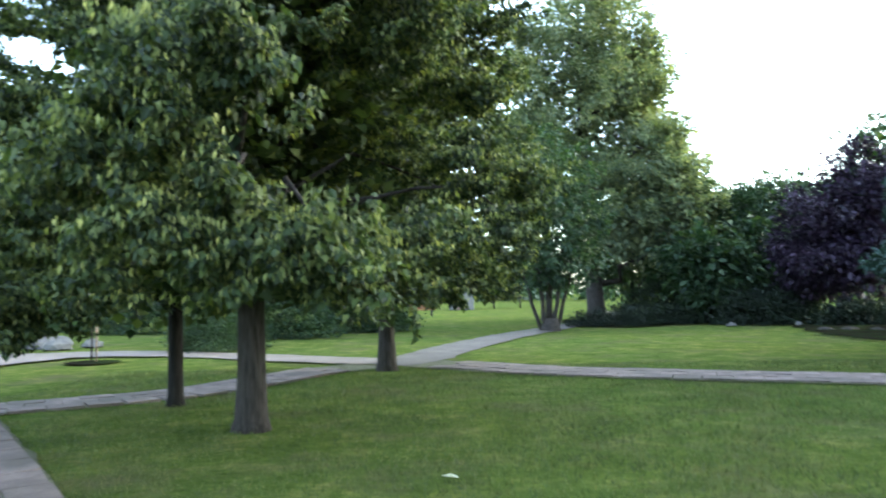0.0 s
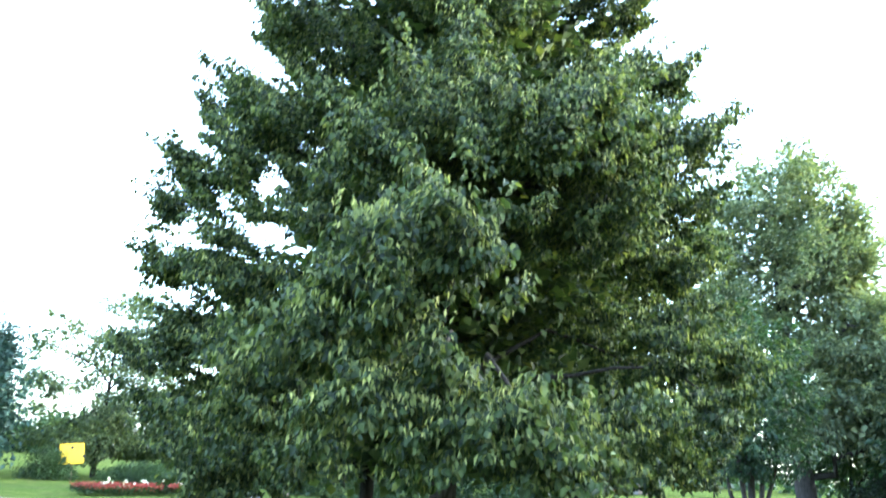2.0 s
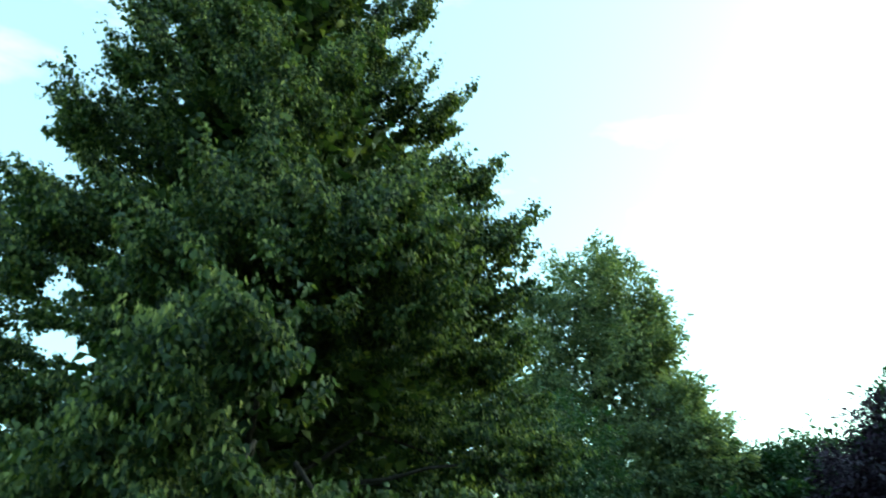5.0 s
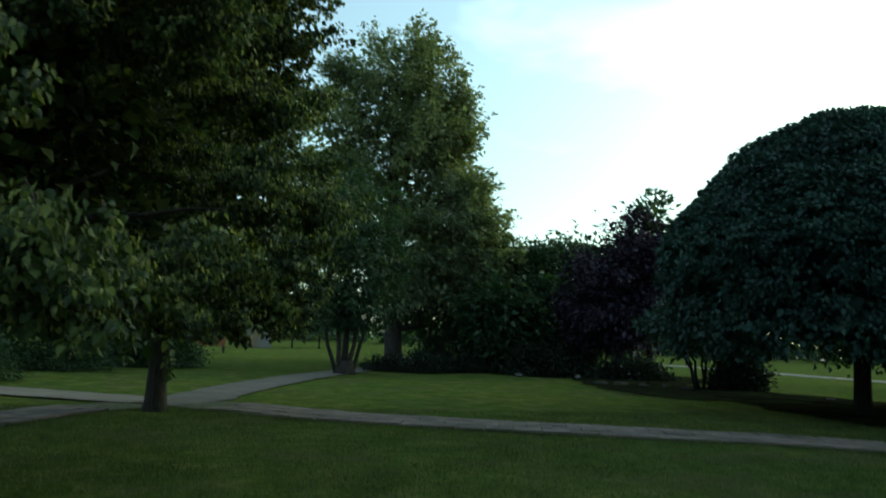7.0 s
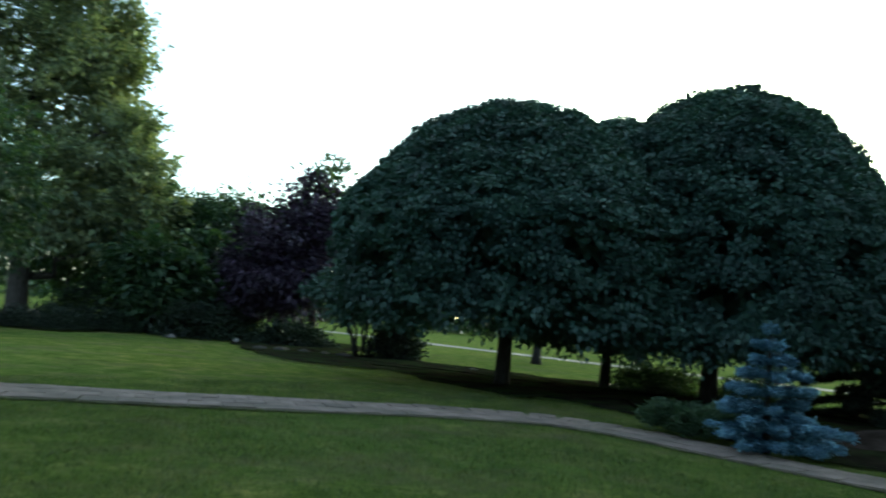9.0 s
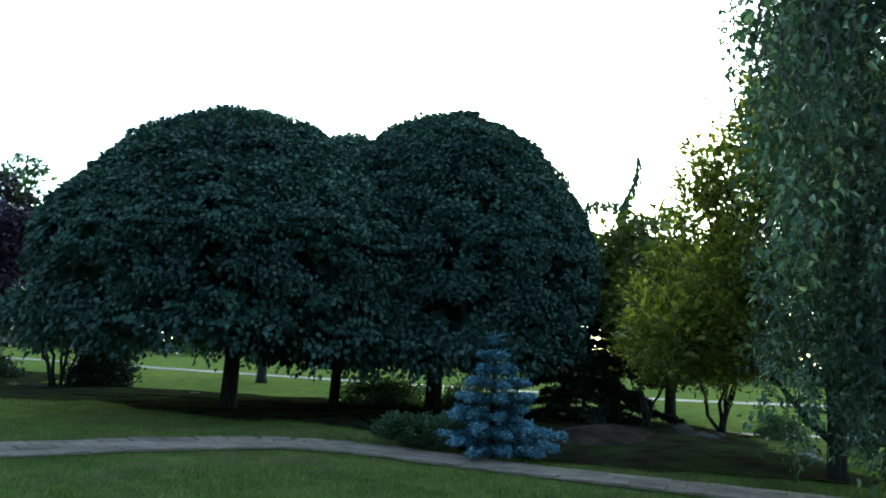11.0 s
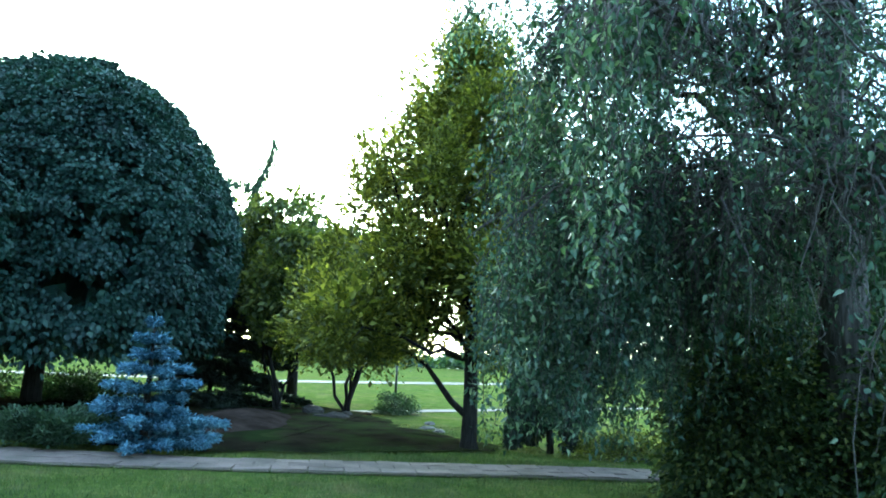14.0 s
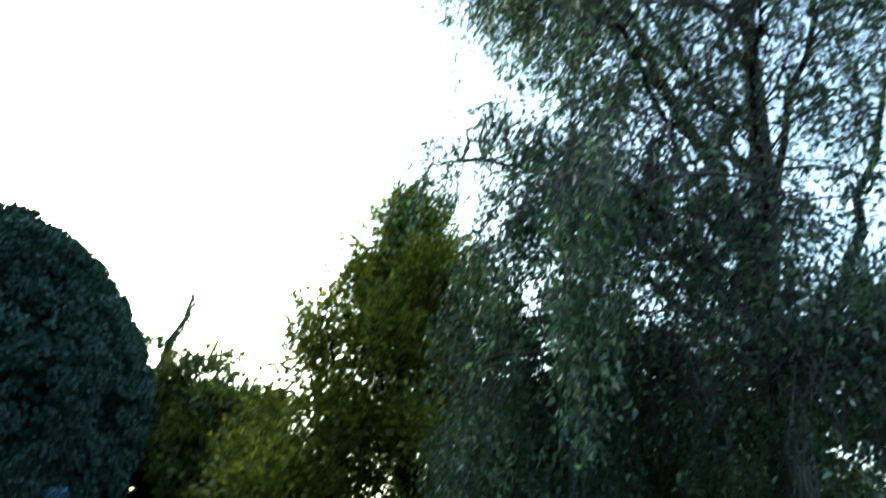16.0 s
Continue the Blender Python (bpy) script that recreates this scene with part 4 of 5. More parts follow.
for k in range(7):
    a = k * 0.9
    v, t = tube(bend((math.cos(a) * 0.25, math.sin(a) * 0.25, -0.05), (math.cos(a) * 1.1, math.sin(a) * 1.0, 1.9), 0.1, 7, RNG, 0.04), np.linspace(0.065, 0.03, 7), 6)
    mesh_object("stem", v, t, M_BARK_DARK, stemmy, smooth=True)

# Shrubs under canopies; their shade is painted into the leaf colour.
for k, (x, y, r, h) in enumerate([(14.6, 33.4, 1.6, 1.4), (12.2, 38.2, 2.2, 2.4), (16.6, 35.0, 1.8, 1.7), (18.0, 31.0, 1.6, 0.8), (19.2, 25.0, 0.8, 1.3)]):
    shrub("dark_shrub", (x, y, 0), "dark shaded shrub beneath taller trees", "shrub", (r, r * 0.8, h), M_SHADED_LEAF, 260, 26, 0.26, 0.14, seed=94 + k)

# ---- blue spruce and juniper ----
def spruce(name, base, height, spread, needles, label, seed, tiers=11, per_tier=11, leafy=1.0, hang=0.0, tips=None, step=0.16):
    rng = np.random.default_rng(seed)
    ob = thing(name, base, label, "conifer")
    v, t = tube([(0, 0, -0.05), (0, 0, height * 0.5), (0, 0, height * 0.97)], [0.07, 0.045, 0.01], 8)
    mesh_object("trunk", v, t, M_BARK_DARK, ob, smooth=True)
    P, W, S, E = [], [], [], []
    for k in range(tiers):
        f = k / (tiers - 1)
        z = height * (0.1 + 0.84 * f)
        reach = spread * (1 - f) ** 0.82 * (1 + step * math.sin(k * 2.1)) + 0.07
        for j in range(max(4, int(per_tier * (1 - 0.55 * f)))):
            a = 2 * np.pi * (j + rng.uniform(-0.3, 0.3)) / max(4, int(per_tier * (1 - 0.55 * f))) + k
            r = reach * rng.uniform(0.66, 1.1)
            z = height * (0.07 + 0.87 * f) + rng.normal(0, 0.055 * height ** 0.5) * (1 - f)
            out = np.array([math.cos(a), math.sin(a), 0])
            tip = out * r + [0, 0, z + r * (0.1 - hang) - 0.05]
            line = bend((0, 0, z), tip, 0.04 * r, 5, rng, 0.02)
            vv, tt = tube(line, np.linspace(0.018, 0.004, 5), 4)
            if k % 3 == 0 and j % 4 == 0:
                mesh_object("branch", vv, tt, M_BARK_DARK, ob)
            n = int((120 + 850 * r) / leafy)
            s = rng.uniform(0.12, 1.0, n) ** 0.7
            p = np.stack([np.interp(s, np.linspace(0, 1, 5), line[:, q]) for q in range(3)], 1)
            side = np.cross(out, [0, 0, 1.0])
            fan = rng.uniform(-1, 1, n)
            p += side * (fan * 0.3 * r * (1.05 - s))[:, None] + rng.standard_normal((n, 3)) * [0.024, 0.024, 0.028]
            w = out + side * (fan * 0.9)[:, None] + rng.standard_normal((n, 3)) * 0.6 + [0, 0, 0.25 - hang * 2]
            P.append(p), W.append(w), S.append(rng.uniform(0.05, 0.1, n) * leafy), E.append(s + np.abs(fan) * 0.25 + rng.normal(0, 0.08, n) > 0.9)
    P, W, S, E = np.vstack(P), np.vstack(W), np.concatenate(S), np.concatenate(E)
    for name_, pick, m in (("needles", ~E, needles), ("new_growth", E, tips or needles)):
        v, t = leaf_cloud(P[pick] + ([0, 0, 0.025] if name_ == "new_growth" else 0), W[pick], S[pick], 0.34, 0.1, rng)
        v[:, 2] = np.maximum(v[:, 2], 0.02)
        mesh_object(name_, v, t, m, ob)
    return ob


spruce("blue_spruce", (12.85, 7.2, 0), 2.12, 1.02, M_SPRUCE, "small bushy silver-blue spruce beside the footpath", 101, 8, 10, 0.9, 0.0, M_SPRUCE_TIP, 0.2)


def juniper(base, radii, seed, label):
    rng = np.random.default_rng(seed)
    ob = thing("juniper", base, label, "shrub")
    P, W = [], []
    for k in range(90):
        a, e = rng.uniform(0, 2 * np.pi), rng.uniform(0.1, 0.9)
        tip = np.array([math.cos(a) * radii[0] * math.cos(e) * 1.1, math.sin(a) * radii[1] * math.cos(e) * 1.1, radii[2] * (0.25 + math.sin(e))]) * rng.uniform(0.7, 1.0)
        line = bend((0, 0, 0.02), tip, 0.1, 6, rng, 0.03)
        if k % 6 == 0:
            v, t = tube(line, np.linspace(0.018, 0.004, 6), 4)
            mesh_object("branch", v, t, M_BARK_DARK, ob)
        n = 240
        s = rng.uniform(0.3, 1, n)
        p = np.stack([np.interp(s, np.linspace(0, 1, 6), line[:, q]) for q in range(3)], 1) + rng.standard_normal((n, 3)) * 0.05
        P.append(p), W.append(unit(tip)[None] + rng.standard_normal((n, 3)) * 0.5)
    v, t = leaf_cloud(np.vstack(P), np.vstack(W), rng.uniform(0.05, 0.12, 90 * 240), 0.3, 0.1, rng)
    v[:, 2] = np.maximum(v[:, 2], 0.01)
    mesh_object("sprays", v, t, M_JUNIPER, ob)


juniper((13.0, 8.6, 0), (0.8, 0.95, 0.55), 103, "low spreading dark green juniper beside a blue spruce")

# ---- golden trees ----
def golden_lobes():
    """A leaning crown of upright plumes, wide and low on the open side."""
    rng = np.random.default_rng(110)
    rim = [(0.4, 8.0), (0.95, 7.0), (1.35, 6.0), (1.8, 5.5), (2.1, 4.7), (2.5, 3.9), (2.85, 3.0), (3.0, 2.5), (2.5, 2.0), (-0.2, 7.8), (-1.0, 6.8), (-1.6, 5.6), (-1.9, 4.4), (-2.0, 3.2)]
    lobes = [(rng.uniform(-0.35, 0.45), y, z - 0.35, 0.34, 0.34, 0.6, 20) for y, z in rim]
    for k in range(46):
        y, z = rim[rng.integers(len(rim))]
        s = rng.uniform(0.25, 0.95)
        lobes.append((rng.normal(0.1, 0.85) * (1.2 - 0.09 * z), 0.3 + (y - 0.3) * s, max(2.0, z - 0.4 - rng.uniform(0.1, 1.3)), 0.4, 0.42, 0.62, 19))
    for k in range(34):
        z = rng.uniform(2.1, 6.9)
        lobes.append((rng.normal(0.0, 0.75) * (1.2 - 0.1 * z), rng.uniform(-0.9, 1.2 - 0.06 * z), z, 0.42, 0.42, 0.62, 18))
    return lobes


def tiered_lobes(mids, count, seed):
    """Many small flat sprays in tiers round a few rounded heads: rows (x, y, z, rx, ry, rz)."""
    rng = np.random.default_rng(seed)
    lobes = []
    for x, y, z, rx, ry, rz in mids:
        for k in range(count):
            d = unit(rng.standard_normal(3)) * rng.uniform(0.55, 1.0)
            level = round((z + d[2] * rz) / 0.42) * 0.42
            lobes.append((x + d[0] * rx, y + d[1] * ry, level + rng.normal(0, 0.06), 0.36, 0.36, 0.12, 7))
    return lobes


golden = tree("golden_tree", (14.75, 1.98, 0), "tall golden-green tree with dark trunk and low side limb", "tree",
     [(0, 0, -0.1, 0.22), (0, 0, 0.15, 0.16), (0, 0, 0.9, 0.135), (0.0, 0.05, 2.5, 0.11), (0, 0.3, 5.0, 0.07), (0, 0.5, 7.8, 0.02)],
     golden_lobes(), M_GOLD, M_BARK_DARK, per=50, spread=0.12, size=0.085, width=0.6, droop=-0.3, limbs=30, seed=111, zmin=1.5, limb_r=0.05, fill=0.12, twig=0.75, lift=1.3, bough=0.3)
def bent_stems(ob, tips, r, seed):
    rng = np.random.default_rng(seed)
    for x, y, z in tips:
        line = bend((x * 0.12, y * 0.12, -0.08), (x, y, z), 0.0, 8, rng, 0.035)
        v, t = tube(line, np.linspace(r, r * 0.4, 8), 7)
        mesh_object("stem", v, t, M_BARK_DARK, ob, smooth=True)


v, t = tube([(0, 0, 0.55), (0.0, 0.35, 0.85), (0.02, 0.62, 1.2), (0.05, 0.85, 1.5), (0.1, 1.5, 1.9)], [0.07, 0.06, 0.05, 0.04, 0.02], 8)
mesh_object("limb", v, t, M_BARK_DARK, golden, smooth=True)
golden_a = tree("golden_shrub_tree", (22.3, 4.6, 0), "small golden tree with several bent bare stems", "tree",
     [(0, 0, -0.1, 0.09), (0.1, -0.1, 0.5, 0.07), (0.2, -0.4, 1.6, 0.055), (0.2, -0.6, 3.0, 0.03)],
     tiered_lobes([(0, 0, 2.6, 1.8, 2.0, 1.1), (0, 0.8, 3.6, 1.4, 1.4, 0.9)], 26, 303), M_GOLD, M_BARK_DARK, per=44, spread=0.1, size=0.1, width=0.6, droop=0.1, limbs=12, seed=112, zmin=1.3, fill=0.08, twig=0.5, lift=0.8, bough=0.4)
bent_stems(golden_a, [(0.2, 0.9, 2.4), (0.1, 0.25, 2.8), (-0.1, -0.7, 2.5), (0.3, -0.25, 2.2)], 0.06, 301)
golden_b = tree("golden_shrub_tree", (21.9, 6.4, 0), "small golden tree leaning beside a dark conifer", "tree",
     [(0, 0, -0.1, 0.08), (0, 0.1, 0.6, 0.065), (0.0, 0.4, 1.6, 0.05), (0, 0.6, 3.0, 0.03)],
     tiered_lobes([(0, 0.2, 3.0, 1.3, 1.2, 1.2), (0.3, -0.4, 4.2, 1.2, 1.1, 0.9)], 22, 304), M_OLIVE, M_BARK_DARK, per=44, spread=0.1, size=0.1, width=0.6, droop=0.1, limbs=9, seed=113, zmin=1.2, fill=0.08, twig=0.5, lift=0.8, bough=0.4)
bent_stems(golden_b, [(0.1, 0.7, 2.2), (0.0, -0.6, 2.4)], 0.055, 302)
tree("park_tree", (26.2, 6.6, 0), "rounded olive-green tree behind golden trees", "tree",
     [(0, 0, -0.1, 0.2), (0, 0, 2, 0.14), (0, 0, 5.5, 0.04)], [(0, 0, 4.9, 2.0, 2.2, 1.8, 200), (0, 0.8, 3.0, 2.0, 2.0, 1.4, 120), (0.2, 2.5, 4.8, 1.6, 1.6, 1.7, 190)],
     M_OLIVE, M_BARK_DARK, per=56, spread=0.32, size=0.15, limbs=6, seed=114, zmin=1.0)
spruce("dark_conifer", (22.8, 8.5, 0), 4.7, 2.4, M_DARKNEEDLE, "dark drooping conifer between taller trees", 115, 15, 8, 1.9, 0.25)


def weeping_leader(base):
    """The bent, feathery leader of a weeping conifer that stands above the other crowns."""
    rng = np.random.default_rng(117)
    ob = thing("weeping_conifer", base, "thin weeping conifer with crooked feathery top", "conifer")
    line = np.array([(0, 0.6, -0.1), (0, 0.7, 4.0), (0, 0.62, 6.8), (0, 0.5, 7.75), (0, 0.3, 8.15), (0, 0.1, 8.6), (0, 0.0, 9.1), (0, -0.12, 9.7)])
    v, t = tube(line, np.linspace(0.12, 0.012, len(line)), 8)
    mesh_object("trunk", v, t, M_BARK_DARK, ob, smooth=True)
    P, W = [], []
    for path, n, drop in ((line[3:], 1000, 0.36), (np.array([(0, 0.5, 7.75), (0, 1.1, 7.95), (0, 1.75, 8.0), (0, 2.3, 7.6)]), 1100, 0.36), (np.array([(0, 0.6, 7.1), (0, 0.0, 7.15), (0, -0.9, 7.3), (0, -1.8, 7.1)]), 700, 0.4), (line[1:4], 1400, 0.9)):
        s = rng.uniform(0, 1, n)
        u = np.linspace(0, 1, len(path))
        p = np.stack([np.interp(s, u, path[:, q]) for q in range(3)], 1)
        p += rng.standard_normal((n, 3)) * (0.055 + 0.2 * np.sin(s * 17)[:, None] ** 4) - np.c_[np.zeros((n, 2)), rng.random(n) * drop]
        P.append(p), W.append(rng.standard_normal((n, 3)) * 0.5 + [0, 0, -0.8])
    v, t = leaf_cloud(np.vstack(P), np.vstack(W), rng.uniform(0.11, 0.2, sum(map(len, P))), 0.35, 0.1, rng)
    mesh_object("needles", v, t, M_LEADER, ob)


weeping_leader((28.4, 8.25, 0))
shrub("golden_shrub", (14.3, -0.7, 0), "low golden-green shrub beside the footpath", "shrub", (0.5, 0.9, 0.35), M_OLIVE, 160, 24, 0.1, 0.06, seed=120)
shrub("round_shrub", (22.8, 3.15, 0), "small round green shrub at a path edge", "shrub", (0.6, 0.55, 0.55), M_HEDGE, 140, 26, 0.1, 0.06, seed=118)


def hanging_spruce(base):
    rng = np.random.default_rng(119)
    ob = thing("weeping_spruce", base, "dark weeping spruce with hanging curtain branches", "conifer")
    v, t = tube([(0, 0, -0.05), (0, 0.05, 0.9), (0, 0.2, 1.6), (0, 0.5, 1.75)], [0.07, 0.06, 0.05, 0.02], 8)
    mesh_object("trunk", v, t, M_BARK_DARK, ob, smooth=True)
    P, W = [], []
    for arm in (((0, 0.1, 1.5), (0.05, 0.35, 1.68), (0.08, 0.6, 1.5), (0.1, 0.72, 1.15)), ((0, 0, 0.95), (-0.05, 0.35, 1.0), (-0.05, 0.65, 0.85), (-0.05, 0.8, 0.5)),
                ((0, 0, 1.4), (0.1, -0.4, 1.5), (0.1, -0.7, 1.2), (0.1, -0.8, 0.8)), ((0, 0, 1.0), (0.4, 0.1, 1.05), (0.7, 0.2, 0.8), (0.75, 0.2, 0.5)), ((0, 0, 1.2), (-0.4, -0.1, 1.2), (-0.6, -0.2, 0.9), (-0.65, -0.2, 0.6))):
        line = np.array(arm)
        v, t = tube(line, np.linspace(0.03, 0.01, 4), 5)
        mesh_object("arm", v, t, M_BARK_DARK, ob)
        for k in range(34):
            s = rng.uniform(0.05, 1)
            root = np.array([np.interp(s, np.linspace(0, 1, 4), line[:, q]) for q in range(3)]) + np.r_[rng.normal(0, 0.05, 2), 0]
            length = min(rng.uniform(0.25, 0.75), root[2] - 0.05)
            n = int(170 * length) + 20
            d = rng.random(n)
            P.append(root + np.c_[rng.standard_normal((n, 2)) * 0.03, -d * length])
            W.append(np.c_[rng.standard_normal((n, 2)) * 0.5, -np.ones(n)])
    v, t = leaf_cloud(np.vstack(P), np.vstack(W), rng.uniform(0.07, 0.14, sum(map(len, P))), 0.35, 0.1, rng)
    v[:, 2] = np.maximum(v[:, 2], 0.02)
    mesh_object("needles", v, t, M_DARKNEEDLE, ob)


hanging_spruce((14.8, 0.45, 0))

# ---- weeping tree close to the walk ----
def weeping_tree(base):
    """A forked trunk whose arching boughs carry long, thinly leaved hanging twigs."""
    rng = np.random.default_rng(131)
    ob = thing("weeping_tree", base, "tall weeping tree with grey trunk and curtains of hanging leaves", "tree")
    trunk = np.array([(0, 0, -0.1, 0.4), (0.0, 0.0, 0.4, 0.3), (0.0, 0.0, 2.0, 0.27), (-0.02, 0.02, 3.4, 0.25), (0.0, 0.1, 4.6, 0.2), (-0.3, 0.1, 6.6, 0.15), (-0.4, 0.1, 9.0, 0.09), (-0.45, 0.0, 11.0, 0.04)])
    v, t = tube(trunk[:, :3], trunk[:, 3], 14, 0.06, rng)
    mesh_object("trunk", v, t, M_BARK_PALE, ob, smooth=True)
    limbs = [[(0, 0.05, 3.9), (0.0, 0.4, 5.3), (0.05, 0.65, 6.6), (0.2, 1.0, 7.7), (0.5, 1.6, 9.6), (0.7, 2.2, 11.0)], [(-0.2, 0.1, 6.2), (0.1, 0.5, 7.4), (0.2, 1.0, 8.6), (0.1, 1.8, 10.0)], [(0.0, 0.1, 3.8), (0.4, 0.8, 4.5), (0.8, 1.5, 5.2), (0.9, 2.6, 6.0)],
             [(-0.05, 0.0, 3.3), (-0.5, -0.4, 4.3), (-0.9, -0.7, 5.4), (-1.2, -1.2, 7.4)], [(-0.1, 0.1, 4.4), (-1.2, 0.8, 5.6), (-2.4, 1.6, 6.3), (-3.4, 2.2, 6.2)], [(-0.2, 0.1, 5.6), (-1.4, 0.2, 7.2), (-2.6, 0.6, 8.2), (-3.8, 1.0, 8.3)],
             [(0.0, 0.0, 4.0), (0.8, -0.6, 5.4), (1.4, -1.2, 7.0)], [(0.0, 0.1, 3.0), (-0.9, 0.8, 3.9), (-1.9, 1.7, 4.4), (-2.9, 2.4, 4.3)], [(-0.4, 0.1, 8.0), (-1.2, 0.9, 9.4), (-2.0, 2.0, 10.4)], [(0.3, 1.2, 8.2), (0.4, 2.4, 9.6), (0.4, 3.8, 10.4)], [(0.0, 0.0, 2.7), (-0.2, 0.9, 3.4), (-0.4, 1.8, 3.9), (-0.5, 2.6, 3.9)],
             [(0.0, 0.1, 4.2), (0.3, 1.6, 5.6), (0.3, 3.2, 6.3), (0.2, 4.3, 6.1)], [(-0.2, 0.1, 5.0), (-0.6, 1.5, 7.0), (-1.0, 3.0, 8.1), (-1.2, 4.6, 8.4)], [(-0.1, 0.1, 3.4), (-0.8, 1.6, 4.5), (-1.6, 3.0, 4.8), (-2.2, 4.0, 4.5)], [(-0.1, 0.1, 3.2), (-1.4, 1.6, 4.2), (-2.8, 3.0, 4.3), (-3.8, 3.7, 3.9)],
             [(0.1, 0.3, 3.4), (0.4, 1.8, 4.1), (0.3, 3.2, 4.2), (0.0, 4.1, 3.9)], [(-0.4, 0.1, 8.5), (0.0, 2.0, 10.2), (0.0, 4.0, 10.8), (0.0, 5.3, 10.6)], [(-0.1, 0.1, 4.8), (-1.0, 1.8, 6.2), (-2.2, 3.0, 6.8), (-3.2, 3.8, 6.6)], [(0.1, 1.0, 8.0), (-0.3, 2.6, 9.2), (-0.6, 4.0, 9.6), (-0.8, 5.0, 9.3)],
             [(0.0, 0.1, 2.6), (-0.3, 1.2, 3.2), (-0.6, 2.2, 3.3), (-0.9, 3.0, 3.0)], [(0.0, 0.1, 2.8), (-1.0, 0.8, 3.3), (-2.0, 1.4, 3.3), (-3.0, 1.8, 3.0)], [(0.1, 0.1, 2.6), (0.4, 1.1, 3.1), (0.6, 2.0, 3.1), (0.6, 2.8, 2.8)]]
    thick = [0.15, 0.1, 0.1, 0.13, 0.06, 0.06, 0.08, 0.05, 0.07, 0.06, 0.05, 0.06, 0.06, 0.045, 0.04, 0.045, 0.06, 0.045, 0.05, 0.04, 0.04, 0.04]
    starts = []
    for path, r in zip(limbs, thick):
        pts = np.array(path, float)
        u = np.linspace(0, 1, 12)
        line = np.stack([np.interp(u, np.linspace(0, 1, len(pts)), pts[:, q]) for q in range(3)], 1)
        line[1:-1] += rng.standard_normal((10, 3)) * 0.05
        v, t = tube(line, np.linspace(r, r * 0.25, 12), 8, 0.06, rng)
        mesh_object("limb", v, t, M_BARK_DARK, ob, smooth=True)
        starts += [line[k] for k in range(3, 12)] * (1 if r > 0.075 else 3 if r > 0.041 else 7)
    starts = np.array(starts)

    def within(p):
        """Inside the crown: its edge towards the golden tree stands steep, and swings out above."""
        x, y, z = p[:, 0] + base[0], p[:, 1] + base[1], p[:, 2]
        slope = np.interp((z - 1.65) / np.maximum(x - 1.2, 0.5), [0.1, 0.24, 0.42, 0.55, 0.75], [-0.15, -0.13, -0.08, -0.01, 0.03])
        return (y - 3.9 < slope * (x - 1.2)) & (y < 1.97 + 0.135 * (x - 1.0)) & (x > 4.7) & (p[:, 1] > -4.6)

    def open_side(p):
        """The thin side of the crown, where the trunk and its forks show between the curtains."""
        lean = (p[1] + base[1] - 3.9) / max(p[0] + base[0] - 1.2, 0.5)
        return -0.84 < lean < -0.44 and 1.7 < p[2] < 8.0 and p[0] < -0.1

    def between_curtains(p):
        """A gap high in the crown between the outer curtain and the inner ones."""
        x = max(p[0] + base[0] - 0.9, 0.5)
        return -0.27 < (p[1] + base[1] - 2.87) / x < -0.12 and 0.22 < (p[2] - 1.53) / x < 0.55

    TV, TT, P, W, S, k = [], [], [], [], [], 0
    for b in range(900):
        root = starts[rng.integers(len(starts))]
        a = rng.uniform(0, 2 * np.pi) if rng.random() < 0.4 else rng.uniform(1.2, 3.6)
        far = rng.uniform(0.6, 2.0)
        tip = root + [math.cos(a) * far, math.sin(a) * far, rng.uniform(-0.7, 0.3)]
        tip[2] = max(tip[2], 2.3)
        thin = open_side(tip)
        if between_curtains(tip) and rng.random() < 0.6:
            continue
        if not within(tip[None])[0] or (tip[2] > 4.6 and rng.random() < (0.0 if tip[1] > 1.6 else 0.1)) or (thin and rng.random() < (0.62 if tip[2] < 4.2 else 0.3)):
            continue
        line = bend(root, tip, 0.25 * far, 7, rng, 0.03)
        v, t = tube(line, np.linspace(0.022, 0.007, 7), 4)
        TV.append(v), TT.append(t + k)
        k += len(v)
        rich = rng.choice([0.3, 0.75, 1.4]) * ((0.55 if tip[2] < 4.2 else 0.85) if thin else 1.0)
        for j in range(rng.integers(7, 15)):
            s = rng.uniform(0.25, 1.0)
            r = np.array([np.interp(s, np.linspace(0, 1, 7), line[:, q]) for q in range(3)]) + rng.normal(0, 0.09, 3)
            low = rng.uniform(0.5, 1.2) if tip[1] > 1.2 else rng.uniform(0.9, 1.8)
            length = min(rng.uniform(0.35, 0.8) * rng.choice([1.3, 2.0, 3.0] if r[2] < 3.5 and not thin else [0.7, 1.0, 1.9]), r[2] - low)
            if length < 0.2:
                continue
            foot = r + np.r_[rng.normal(0, 0.2, 2) + [math.cos(a) * 0.15, math.sin(a) * 0.15], -length]
            strand = bend(r, foot, 0.0, 6, rng, 0.05)
            bare = open_side(foot) or open_side(strand[2])
            if not within(strand).all() or (bare and rng.random() < (0.42 if foot[2] < 4.0 else 0.2)):
                continue
            v, t = tube(strand, np.linspace(0.007, 0.0025, 6), 3)
            TV.append(v), TT.append(t + k)
            k += len(v)
            n = int(length * rng.uniform(30, 62) * rich * (0.4 if bare else 1.0)) + 2
            u = rng.uniform(0.05, 1, n) ** 0.8
            p = np.stack([np.interp(u, np.linspace(0, 1, 6), strand[:, q]) for q in range(3)], 1) + rng.standard_normal((n, 3)) * 0.06
            P.append(p), W.append(rng.standard_normal((n, 3)) * 0.7 + [0, 0, -0.75]), S.append(rng.uniform(0.045, 0.09, n))
